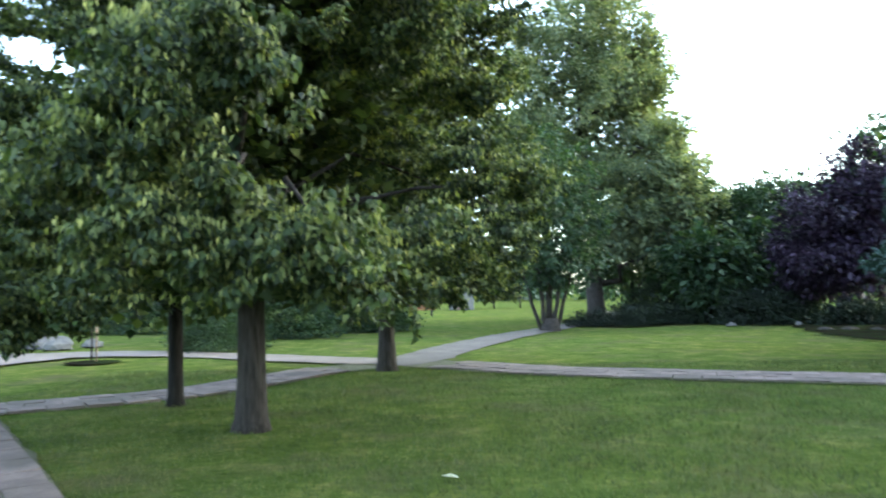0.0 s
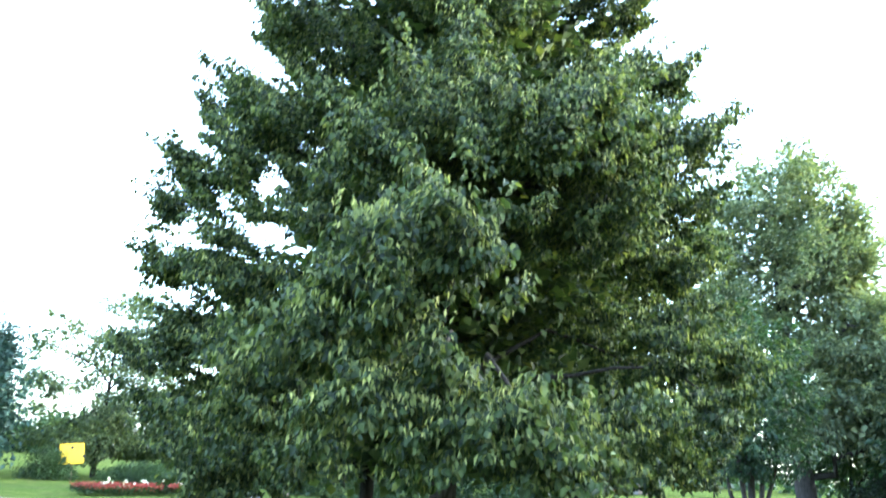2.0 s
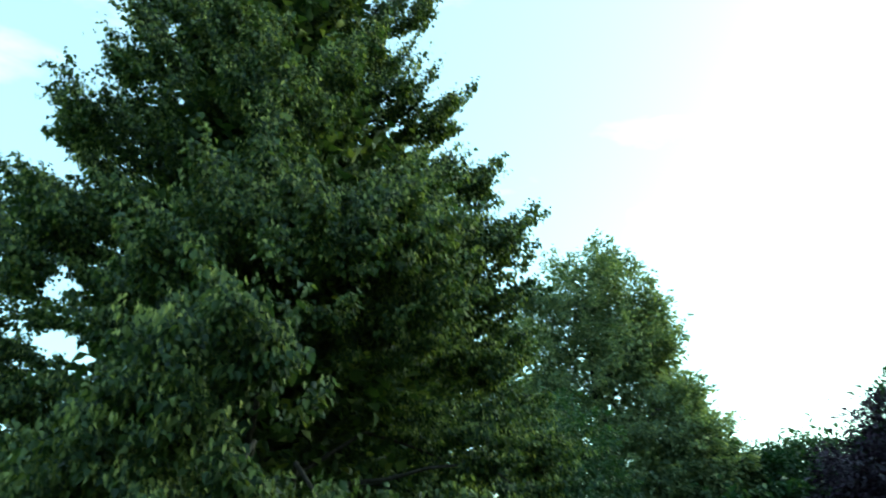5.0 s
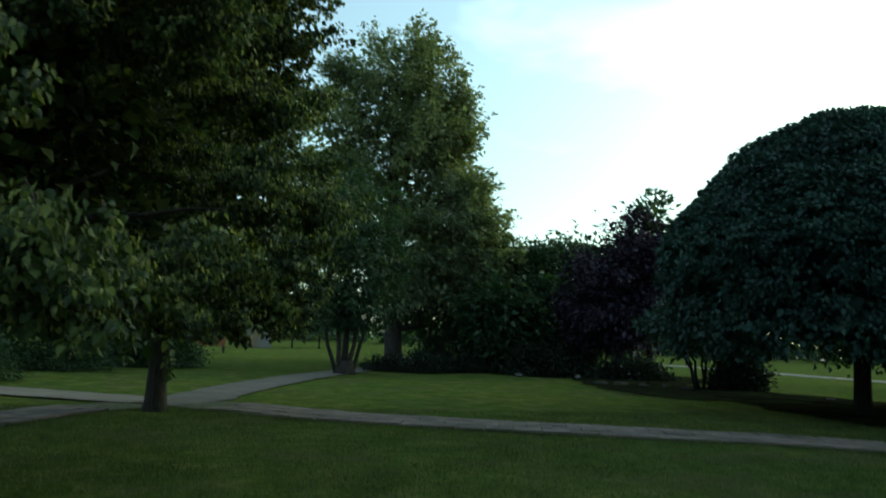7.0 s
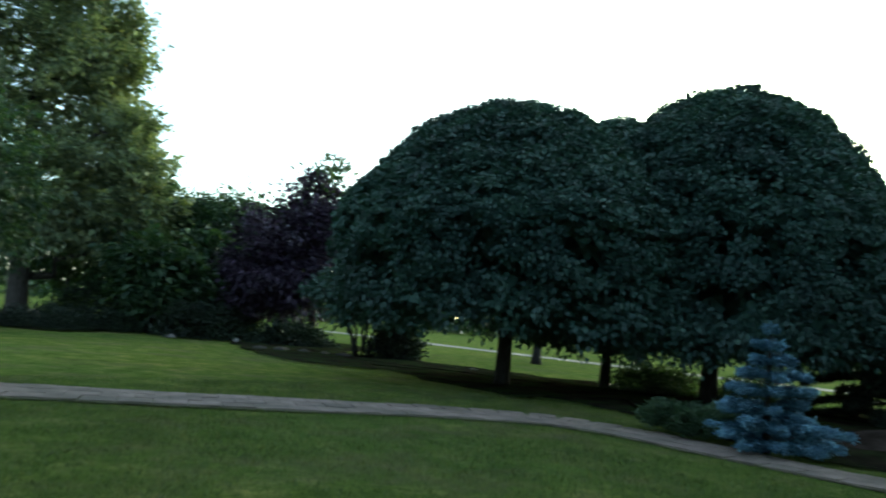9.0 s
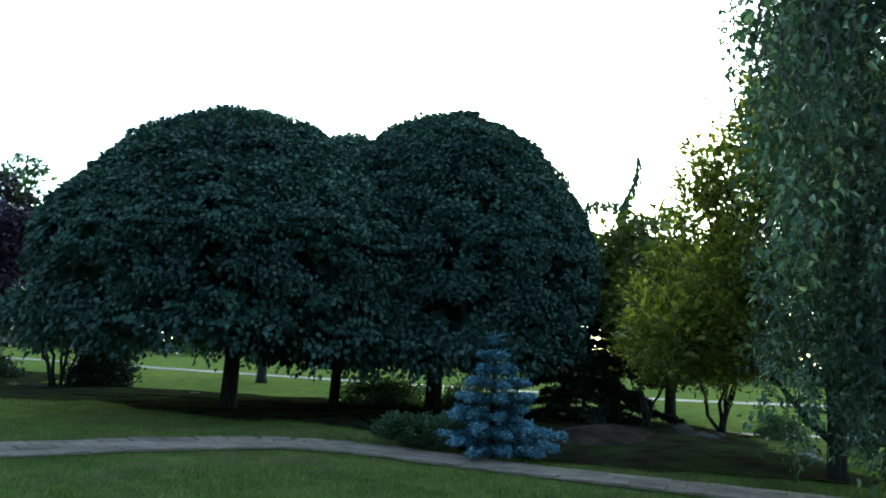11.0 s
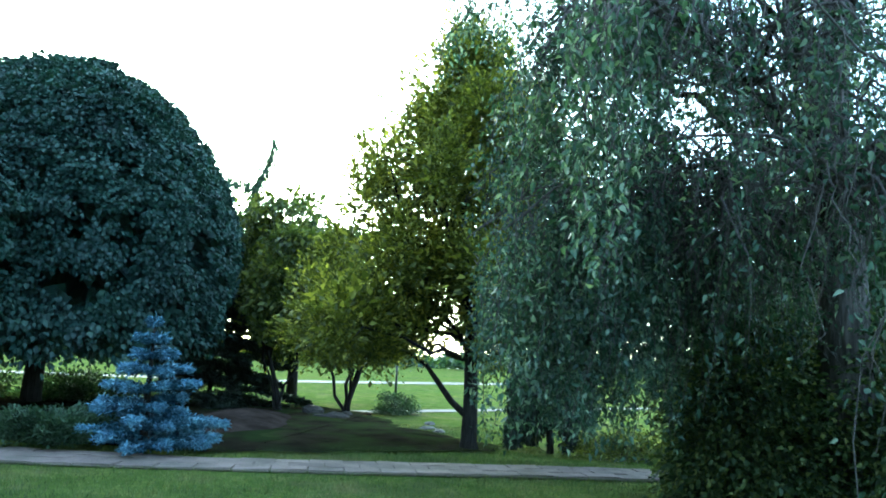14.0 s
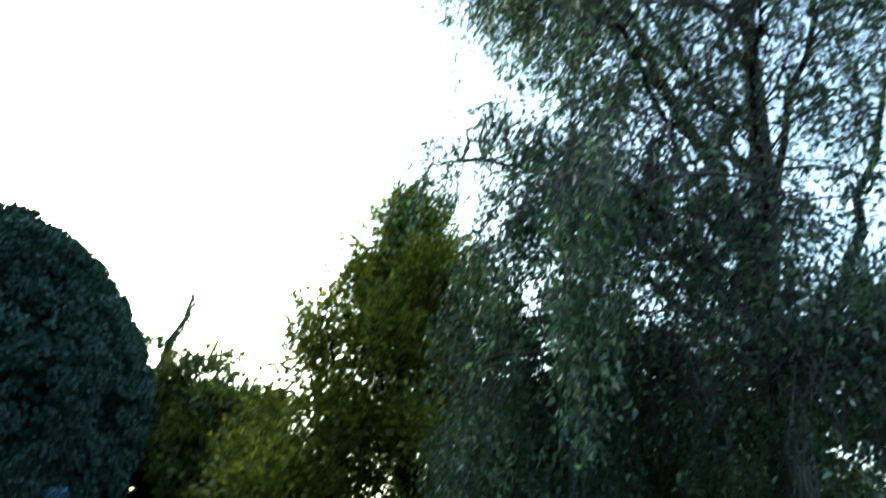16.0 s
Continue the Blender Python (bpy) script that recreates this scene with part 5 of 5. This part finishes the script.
    tagged(mesh_object("twig", np.vstack(TV), np.vstack(TT), M_BARK_PALE, ob, "thin hanging twigs"), kind="stuff")
    P, W, S = np.vstack(P), np.vstack(W), np.concatenate(S)
    v, t = broad_leaf_cloud(P, W, S, 0.48, 0.12, rng)
    mesh_object("crown", v, t, M_WILLOW, ob)
    return ob


weeping_tree((9.2, -1.72, 0))
shrub("leafy_shrub", (9.8, -1.05, 0), "tall leafy dark green shrub under a weeping tree", "shrub", (1.0, 1.1, 2.1), M_LINDEN, 760, 34, 0.16, 0.085, 0.65, 132, 9, droop=0.6)
shrub("leafy_shrub", (8.8, -2.6, 0), "tall leafy dark green shrub round a pale trunk", "shrub", (1.1, 1.5, 2.1), M_LINDEN, 620, 34, 0.16, 0.085, 0.65, 133, 9, droop=0.6)
shrub("leafy_shrub", (10.0, -0.75, 0), "leafy dark green shrub beneath hanging branches", "shrub", (0.7, 0.65, 1.25), M_LINDEN, 360, 34, 0.15, 0.085, 0.65, 135, 7, droop=0.6)
tree("park_tree", (16.5, -5.5, 0), "bright green park tree behind a weeping tree", "tree",
     [(0, 0, -0.1, 0.2), (0, 0, 2, 0.14), (0, 0, 6, 0.04)], [(0, 0, 4.2, 2.6, 3.0, 2.4, 220), (0, 0.6, 2.4, 2.2, 2.4, 1.2, 110)],
     M_HEDGE, M_BARK_DARK, per=30, spread=0.35, size=0.2, limbs=6, seed=134, zmin=0.8)

# ---- west side: road, flower bed, hedges ----
for k, (x, y, h, w) in enumerate([(-31.2, 28.9, 8.4, 1.8), (-29.7, 30.6, 6.9, 0.55), (-34.0, 27.2, 8.8, 2.2)]):
    tree("dark_tree", (x, y, 0), "dense dark blue-green tree at the lawn edge", "tree",
         [(0, 0, -0.1, 0.24), (0, 0, 1.0, 0.18), (0, 0, h * 0.85, 0.03)], [(0, 0, h * 0.28, w, w, h * 0.2, 150), (0, 0, h * 0.5, w * 0.8, w * 0.8, h * 0.2, 120), (0.1, 0, h * 0.72, w * 0.52, w * 0.52, h * 0.17, 80), (0, 0, h * 0.9, w * 0.22, w * 0.22, h * 0.12, 40)],
         M_GLOBE, M_BARK_DARK, per=62, spread=0.4, size=0.15, limbs=5, seed=140 + k, zmin=0.8, bough=0.4)
for k, (x, y, h, w) in enumerate([(-28.9, 38.3, 10.4, 4.1), (-23.9, 42.0, 9.8, 3.9)]):
    tree("open_tree", (x, y, 0), "airy light green tree with gaps in its crown", "tree",
         [(0, 0, -0.1, 0.17), (0, 0, 2.0, 0.12), (0.2, 0, h * 0.85, 0.03)], [(0, 0, h * 0.6, w, w, h * 0.34, 210), (-0.8, 0, h * 0.34, w * 1.1, w * 0.95, h * 0.2, 160), (0.3, -0.5, h * 0.18, w * 0.9, w * 0.8, h * 0.09, 90), (0.6, 0, h * 0.85, w * 0.5, w * 0.5, h * 0.13, 46), (0.3, 0.4, h * 0.55, w * 0.55, w * 0.5, h * 0.2, 40)],
         M_AIRY, M_BARK_DARK, per=44, spread=0.4, size=0.2, limbs=16, seed=150 + k, zmin=0.9, fill=0.0, bough=1.0)
shrub("round_hedge", (-6.6, 22.6, 0), "large rounded dark green hedge bush beside the gravel road", "hedge", (1.35, 1.3, 1.3), M_HEDGE, 420, 30, 0.14, 0.07, seed=161)
shrub("clipped_hedge", (-27.3, 32.7, 0), "clipped green hedge at the lawn edge", "hedge", (1.2, 1.0, 1.25), M_HEDGE, 260, 28, 0.15, 0.09, seed=162)
shrub("clipped_hedge", (-23.0, 35.0, 0), "long low clipped hedge behind a flower bed", "hedge", (2.6, 1.3, 0.85), M_HEDGE, 420, 28, 0.15, 0.09, seed=163)
shrub("clipped_hedge", (-19.0, 37.5, 0), "long low clipped hedge behind a flower bed", "hedge", (2.4, 1.3, 0.8), M_HEDGE, 380, 28, 0.15, 0.09, seed=164)
for k, (x, y, r, h) in enumerate([(-6.4, 28.6, 2.5, 2.5), (-2.9, 32.8, 2.1, 2.3), (-12.5, 34.5, 3.0, 2.6)]):
    shrub("dark_hedge", (x, y, 0), "tall dark loose hedge behind the lawn", "hedge", (r, 1.5, h), M_SHADE, 480, 28, 0.26, 0.13, seed=170 + k, uneven=0.2)


def flower_bed():
    rng = np.random.default_rng(181)
    ob = thing("flower_bed", (-17.6, 26.0, 0), "long bed of massed red flowers with some white ones", "flower bed")
    along = unit(np.array([2.0, 4.2]))
    side = np.array([-along[1], along[0]])
    n = 900
    s, q = rng.uniform(-2.3, 1.75, n), rng.uniform(-0.6, 0.6, n)
    base = np.c_[along * s[:, None] + side * q[:, None], np.zeros(n)]
    v, t = clump_leaves(base + [0, 0, 0.16], np.tile([0, 0, 1.0], (n, 1)), 10, 0.09, 0.09, 0.6, 0.0, rng)
    v[:, 2] = np.maximum(v[:, 2], 0.0)
    mesh_object("leaves", v, t, M_HEDGE, ob)
    v, t = clump_leaves(base + [0, 0, 0.26], np.tile([0, 0, 1.0], (n, 1)), 9, 0.08, 0.06, 0.9, -0.2, rng)
    mesh_object("red_bloom", v, t, M_RED, ob, "bright red blooms")["kind"] = "stuff"
    pick = rng.choice(n, 7, replace=False)
    v, t = clump_leaves(base[pick] + [0, 0, 0.4], np.tile([0, 0, 1.0], (7, 1)), 12, 0.08, 0.08, 0.9, -0.2, rng)
    mesh_object("white_bloom", v, t, M_WHITEFLOWER, ob, "white blooms")["kind"] = "stuff"


flower_bed()
rose = shrub("rose_bush", (-14.9, 14.3, 0), "small rose bush with pale blooms in bare soil", "shrub", (0.7, 0.6, 0.8), M_SHADE, 120, 24, 0.13, 0.07, seed=183)
patch("bed_rose", [(-16.2, 13.4), (-14.8, 13.2), (-13.6, 14.2), (-14.6, 15.2), (-16.0, 14.8)], 0.014, M_SOIL, "round bare soil patch under a rose bush", "soil", 0.04)


def yellow_board(place):
    ob = thing("yellow_board", place, "square yellow board with dark spots on a post over a hedge", "sign")
    face = part("board", box_bm((1.12, 0.06, 1.0), 0.05), M_YELLOW, ob)
    face.location = (0, 0, 1.25)
    for x, z, r in ((-0.36, 1.0, 0.12), (0.02, 1.55, 0.08), (-0.55, 1.35, 0.07), (0.55, 1.1, 0.08)):
        bm = bmesh.new()
        bmesh.ops.create_cone(bm, cap_ends=True, segments=16, radius1=r, radius2=r * 0.9, depth=0.03)
        spot = part("spot", bm, M_BLACK, ob)
        spot.matrix_local = pose(x, -0.04, z, 90, 0, 0)
    post = part("post", box_bm((0.1, 0.08, 1.4), 0.01), M_WOOD, ob)
    post.location = (0, 0.08, 0.65)
    ob.rotation_euler = (0, radians(-7), radians(37))


yellow_board((-26.5, 33.5, 0))


def sapling(place):
    rng = np.random.default_rng(191)
    ob = thing("sapling", place, "young staked sapling in a round soil patch", "tree")
    v, t = tube([(0, 0, -0.05), (0.01, 0, 0.8), (0, 0.02, 2.4)], [0.028, 0.022, 0.008], 7)
    mesh_object("trunk", v, t, M_BARK, ob)
    v, t = tube([(0.12, 0, -0.1), (0.12, 0, 1.1)], [0.025, 0.025], 6)
    mesh_object("stake", v, t, M_WOOD, ob)
    c, o = lobe_points([(0, 0, 1.9, 0.5, 0.5, 0.7, 60)], rng)
    v, t = clump_leaves(c, o, 18, 0.12, 0.08, 0.6, 0.3, rng)
    mesh_object("crown", v, t, M_HEDGE, ob)


sapling((-8.5, 18.6, 0))
patch("bed_sapling", [(-9.1, 18.3), (-8.5, 17.95), (-7.9, 18.3), (-7.9, 18.9), (-8.5, 19.2), (-9.1, 18.9)], 0.012, M_SOIL, "round dark soil patch under a sapling", "soil", 0.03)

# ---- small things ----
for k, (x, y, sx, sy, sz, dark) in enumerate([
        (19.45, 20.7, 0.34, 0.22, 0.16, 0), (18.9, 21.0, 0.2, 0.16, 0.12, 0), (14.6, 27.4, 0.5, 0.34, 0.18, 1), (15.2, 26.9, 0.55, 0.36, 0.2, 1), (15.9, 26.3, 0.6, 0.36, 0.2, 1), (16.5, 25.8, 0.45, 0.3, 0.18, 1), (17.0, 25.3, 0.5, 0.32, 0.18, 1), (19.4, 37.6, 0.4, 0.3, 0.25, 0),
        (15.7, 31.6, 0.3, 0.22, 0.2, 0), (13.0, 32.1, 0.34, 0.24, 0.2, 0), (21.3, 5.4, 0.5, 0.42, 0.36, 1), (20.1, 4.8, 0.7, 0.45, 0.22, 1), (21.0, 4.5, 0.3, 0.25, 0.2, 1),
        (17.7, 2.3, 0.25, 0.18, 0.09, 0), (18.4, 2.5, 0.3, 0.2, 0.08, 0), (19.5, 2.4, 0.22, 0.18, 0.1, 0)]):
    stone("field_stone", (x, y, 0.02), (sx * 0.7, sy * 0.7, sz * 0.7), M_DARKSTONE if dark else M_STONE, "rounded dark stone at the edge of a bed" if dark else "rounded pale stone at the edge of a bed", 500 + k, "stones along the beds")
for k, (x, y, r) in enumerate([(-12.0, 23.9, 0.5), (-12.9, 24.6, 0.62), (-11.4, 25.0, 0.4), (-13.2, 26.4, 0.48)]):
    stone("boulder", (x, y, 0.02), (r, r * 0.8, r * 0.62), M_STONE, "large pale boulder beside the gravel road", 530 + k, "boulders by the road")


def bench(place, turn):
    ob = thing("park_bench", place, "red-brown wooden park bench on the far lawn", "bench")
    for k in range(3):
        p = part("slat", box_bm((1.9, 0.13, 0.05), 0.008), M_BENCH, ob)
        p.location = (0, -0.16 + 0.16 * k, 0.46)
    for k in range(3):
        p = part("back_slat", box_bm((1.9, 0.04, 0.13), 0.008), M_BENCH, ob)
        p.location = (0, 0.28, 0.6 + 0.16 * k)
    for x in (-0.75, 0.75):
        p = part("leg", box_bm((0.08, 0.5, 0.46), 0.01), M_DARKSTONE, ob)
        p.location = (x, 0.02, 0.22)
        p = part("upright", box_bm((0.07, 0.06, 0.6), 0.01), M_DARKSTONE, ob)
        p.location = (x, 0.33, 0.72)
    ob.rotation_euler = (0, 0, radians(turn))


bench((-0.8, 54.0, 0), 10)


def shed(place):
    ob = thing("garden_shed", place, "small grey garden shed with dark flat roof", "shed")
    p = part("wall", box_bm((2.4, 1.8, 1.9), 0.02), M_PLASTER, ob)
    p.location = (0, 0, 0.93)
    p = part("roof", box_bm((2.8, 2.2, 0.16), 0.03), M_ROOF, ob)
    p.location = (0, 0, 1.96)
    p = part("door", box_bm((0.8, 0.06, 1.6), 0.01), M_WOOD, ob)
    p.location = (-0.4, -0.92, 0.8)


shed((2.9, 74.0, 0.02))
for k, (x, y) in enumerate([(6.5, 78.0), (9.5, 80.0), (-3.0, 72.0), (13.0, 84.0)]):
    tree("young_tree", (x, y, 0), "young slender tree on the far bank", "tree", [(0, 0, -0.1, 0.09), (0, 0, 1.5, 0.07), (0, 0, 4.6, 0.02)], [(0, 0, 3.6, 1.5, 1.5, 1.5, 60)],
         M_SHADE, M_BARK_DARK, per=26, spread=0.35, size=0.24, limbs=4, seed=550 + k, group="young trees on the bank")


def lamp_post(place):
    ob = thing("path_post", place, "thin dark post beside the far path", "post")
    v, t = tube([(0, 0, -0.1), (0, 0, 1.0), (0, 0, 1.9)], [0.06, 0.05, 0.045], 8)
    mesh_object("shaft", v, t, M_BLACK, ob)
    v, t = tube([(0, 0, 1.9), (0, 0, 2.0), (0, 0, 2.06)], [0.07, 0.09, 0.02], 8)
    mesh_object("cap", v, t, M_BLACK, ob)


lamp_post((34.0, 3.0, 0))


def fallen_leaf(place, turn, k):
    bm = bmesh.new()
    rng = np.random.default_rng(570 + k)
    edge = [(0.0, 0.0, 0.0), (0.03, 0.03, 0.012), (0.05, 0.09, 0.02), (0.0, 0.16, 0.008), (-0.05, 0.09, 0.024), (-0.03, 0.03, 0.012)]
    rib = bm.verts.new((0.0, 0.08, 0.002))
    ring = [bm.verts.new((x + rng.normal(0, 0.004), y, z)) for x, y, z in edge]
    for i in range(6):
        bm.faces.new((rib, ring[i], ring[(i + 1) % 6]))
    bmesh.ops.solidify(bm, geom=bm.faces[:], thickness=0.002)
    ob = part("fallen_leaf", bm, M_WHITEFLOWER)
    ob.matrix_world = pose(*place, 0, 0, turn)
    tagged(ob, "dry pale fallen leaf lying on the grass", "leaf")


for k, (x, y, a) in enumerate([(0.17, 6.4, 70)]):
    fallen_leaf((x, y, 0.012), a, k)


def far_woods():
    """A low, broken line of far trees and hedges on the horizon."""
    rng = np.random.default_rng(580)
    C = []
    for a0, a1, n, lo, hi in ((60, 118, 150, 1.2, 3.4), (118, 190, 240, 2.0, 6.0), (-40, 20, 110, 0.8, 2.2), (20, 60, 120, 1.5, 5.0)):
        a = np.radians(rng.uniform(a0, a1, n))
        r = rng.uniform(120, 165, n)
        h = rng.uniform(lo, hi, n)
        for k in range(n):
            m = 6
            C.append(np.c_[np.cos(a[k]) * r[k] + rng.normal(0, 2.0, m), np.sin(a[k]) * r[k] + rng.normal(0, 2.0, m), 0.6 + h[k] * rng.random(m)])
    c = np.vstack(C)
    v, t = clump_leaves(c, unit(rng.standard_normal(c.shape) + [0, 0, 0.5]), 10, 0.8, 1.3, 0.7, 0.3, rng)
    v[:, 2] = np.maximum(v[:, 2], 0.3)
    tagged(mesh_object("far_woods", v, t, M_SHADE), "low line of far trees and hedges on the horizon", "woods", kind="stuff")


far_woods()

# ---- paving slabs ----
def slab_meshes(w, l, seed):
    out = []
    for k in range(5):
        rng = np.random.default_rng(seed + k)
        bm = box_bm((w, l, 0.05), 0.008)
        for v in bm.verts:
            v.co += Vector((rng.normal(0, 0.005), rng.normal(0, 0.005), rng.normal(0, 0.0015)))
        me = bpy.data.meshes.new("slab")
        bm.to_mesh(me)
        bm.free()
        me.materials.append(M_SLAB)
        out.append(me)
    return out


def lay_slabs(bed, points, across, w, l, z, seed, lo=0.0, hi=1e9, gap=0.012):
    """Slabs in rows along a line, each its own piece of the path."""
    rng = np.random.default_rng(seed)
    taper = isinstance(w, tuple)
    meshes = slab_meshes((w[0] if taper else w) - gap, l - gap, seed)
    given = w
    line, side = smooth_line(points, l)
    for i, (p, s) in enumerate(zip(line, side)):
        if not lo <= i * l <= hi:
            continue
        turn = math.degrees(math.atan2(s[1], s[0]))
        if taper:
            w = np.interp(i * l, given[2:], given[:2])
        for j in range(across):
            q = p + s * ((j - (across - 1) / 2) * w) + np.array([s[1], -s[0]]) * (l * 0.5 if j % 2 else 0) * 0.9
            ob = new("slab", meshes[rng.integers(5)])
            ob.parent = bed
            ob.matrix_local = pose(q[0], q[1], z + rng.normal(0, 0.003), rng.normal(0, 0.5), rng.normal(0, 0.5), turn + rng.normal(0, 0.6))
            if taper:
                ob.scale.x = w / given[0]


lay_slabs(front_bed, FRONT, 3, (0.5, 0.34, 13.0, 18.0), 0.5, 0.004, 201, 0.9, 31)
lay_slabs(cross_bed, CROSS, 3, 0.4, 0.5, 0.0, 202, 5.0, 18.6)
lay_slabs(slab_bed, SLABS, 3, 0.38, 0.62, 0.004, 203)


# ---- grass ----
def grass(name, x0, x1, y0, y1, n, tall, seed, label, clear=0.0):
    """Short blades on the lawn, thicker in tufts, off the paving."""
    rng = np.random.default_rng(seed)
    p = np.c_[rng.uniform(x0, x1, n), rng.uniform(y0, y1, n)]
    thick = np.sin(p[:, 0] * 2.1 + 1.3 * np.sin(p[:, 1] * 1.7)) * np.sin(p[:, 1] * 2.6 + np.sin(p[:, 0] * 1.1))
    p = p[rng.random(n) < 0.62 + 0.36 * thick]
    for points, half in ((FRONT, (0.7, 0.46, 13.0, 18.0)), (CROSS, 0.6), (SLABS, 0.58), (NORTH, 0.76)):
        line, _ = smooth_line(points, 0.25)
        far = np.full(len(p), 9.0)
        for i, q in enumerate(line):
            wide = np.interp(i * 0.25, half[2:], half[:2]) if isinstance(half, tuple) else half
            far = np.minimum(far, np.hypot(*(p - q).T) - wide)
        p = p[far > rng.normal(0, 0.06, len(p))]
    n = len(p)
    base = np.c_[p, np.full(n, -0.03)]
    lean = rng.standard_normal((n, 2)) * 0.45
    a = rng.uniform(0, np.pi, n)
    side = np.c_[np.cos(a), np.sin(a), np.zeros(n)] * rng.uniform(0.003, 0.007, n)[:, None]
    h = tall * rng.uniform(0.5, 1.3, n) + 0.02
    tip = base + np.c_[lean * h[:, None], h]
    v = np.stack([base - side, base + side, tip], 1).reshape(-1, 3)
    t = np.arange(3 * n).reshape(-1, 3)
    return tagged(mesh_object(name, v, t, M_BLADE), label, "grass", kind="stuff")


grass("grass", -7.0, 13.5, -2.0, 16.5, 330000, 0.045, 401, "short mown grass blades with paler tufts")
grass("bed_grass", 12.6, 19.5, 0.5, 26.0, 110000, 0.05, 402, "sparse grass blades at the edge of a soil bed")
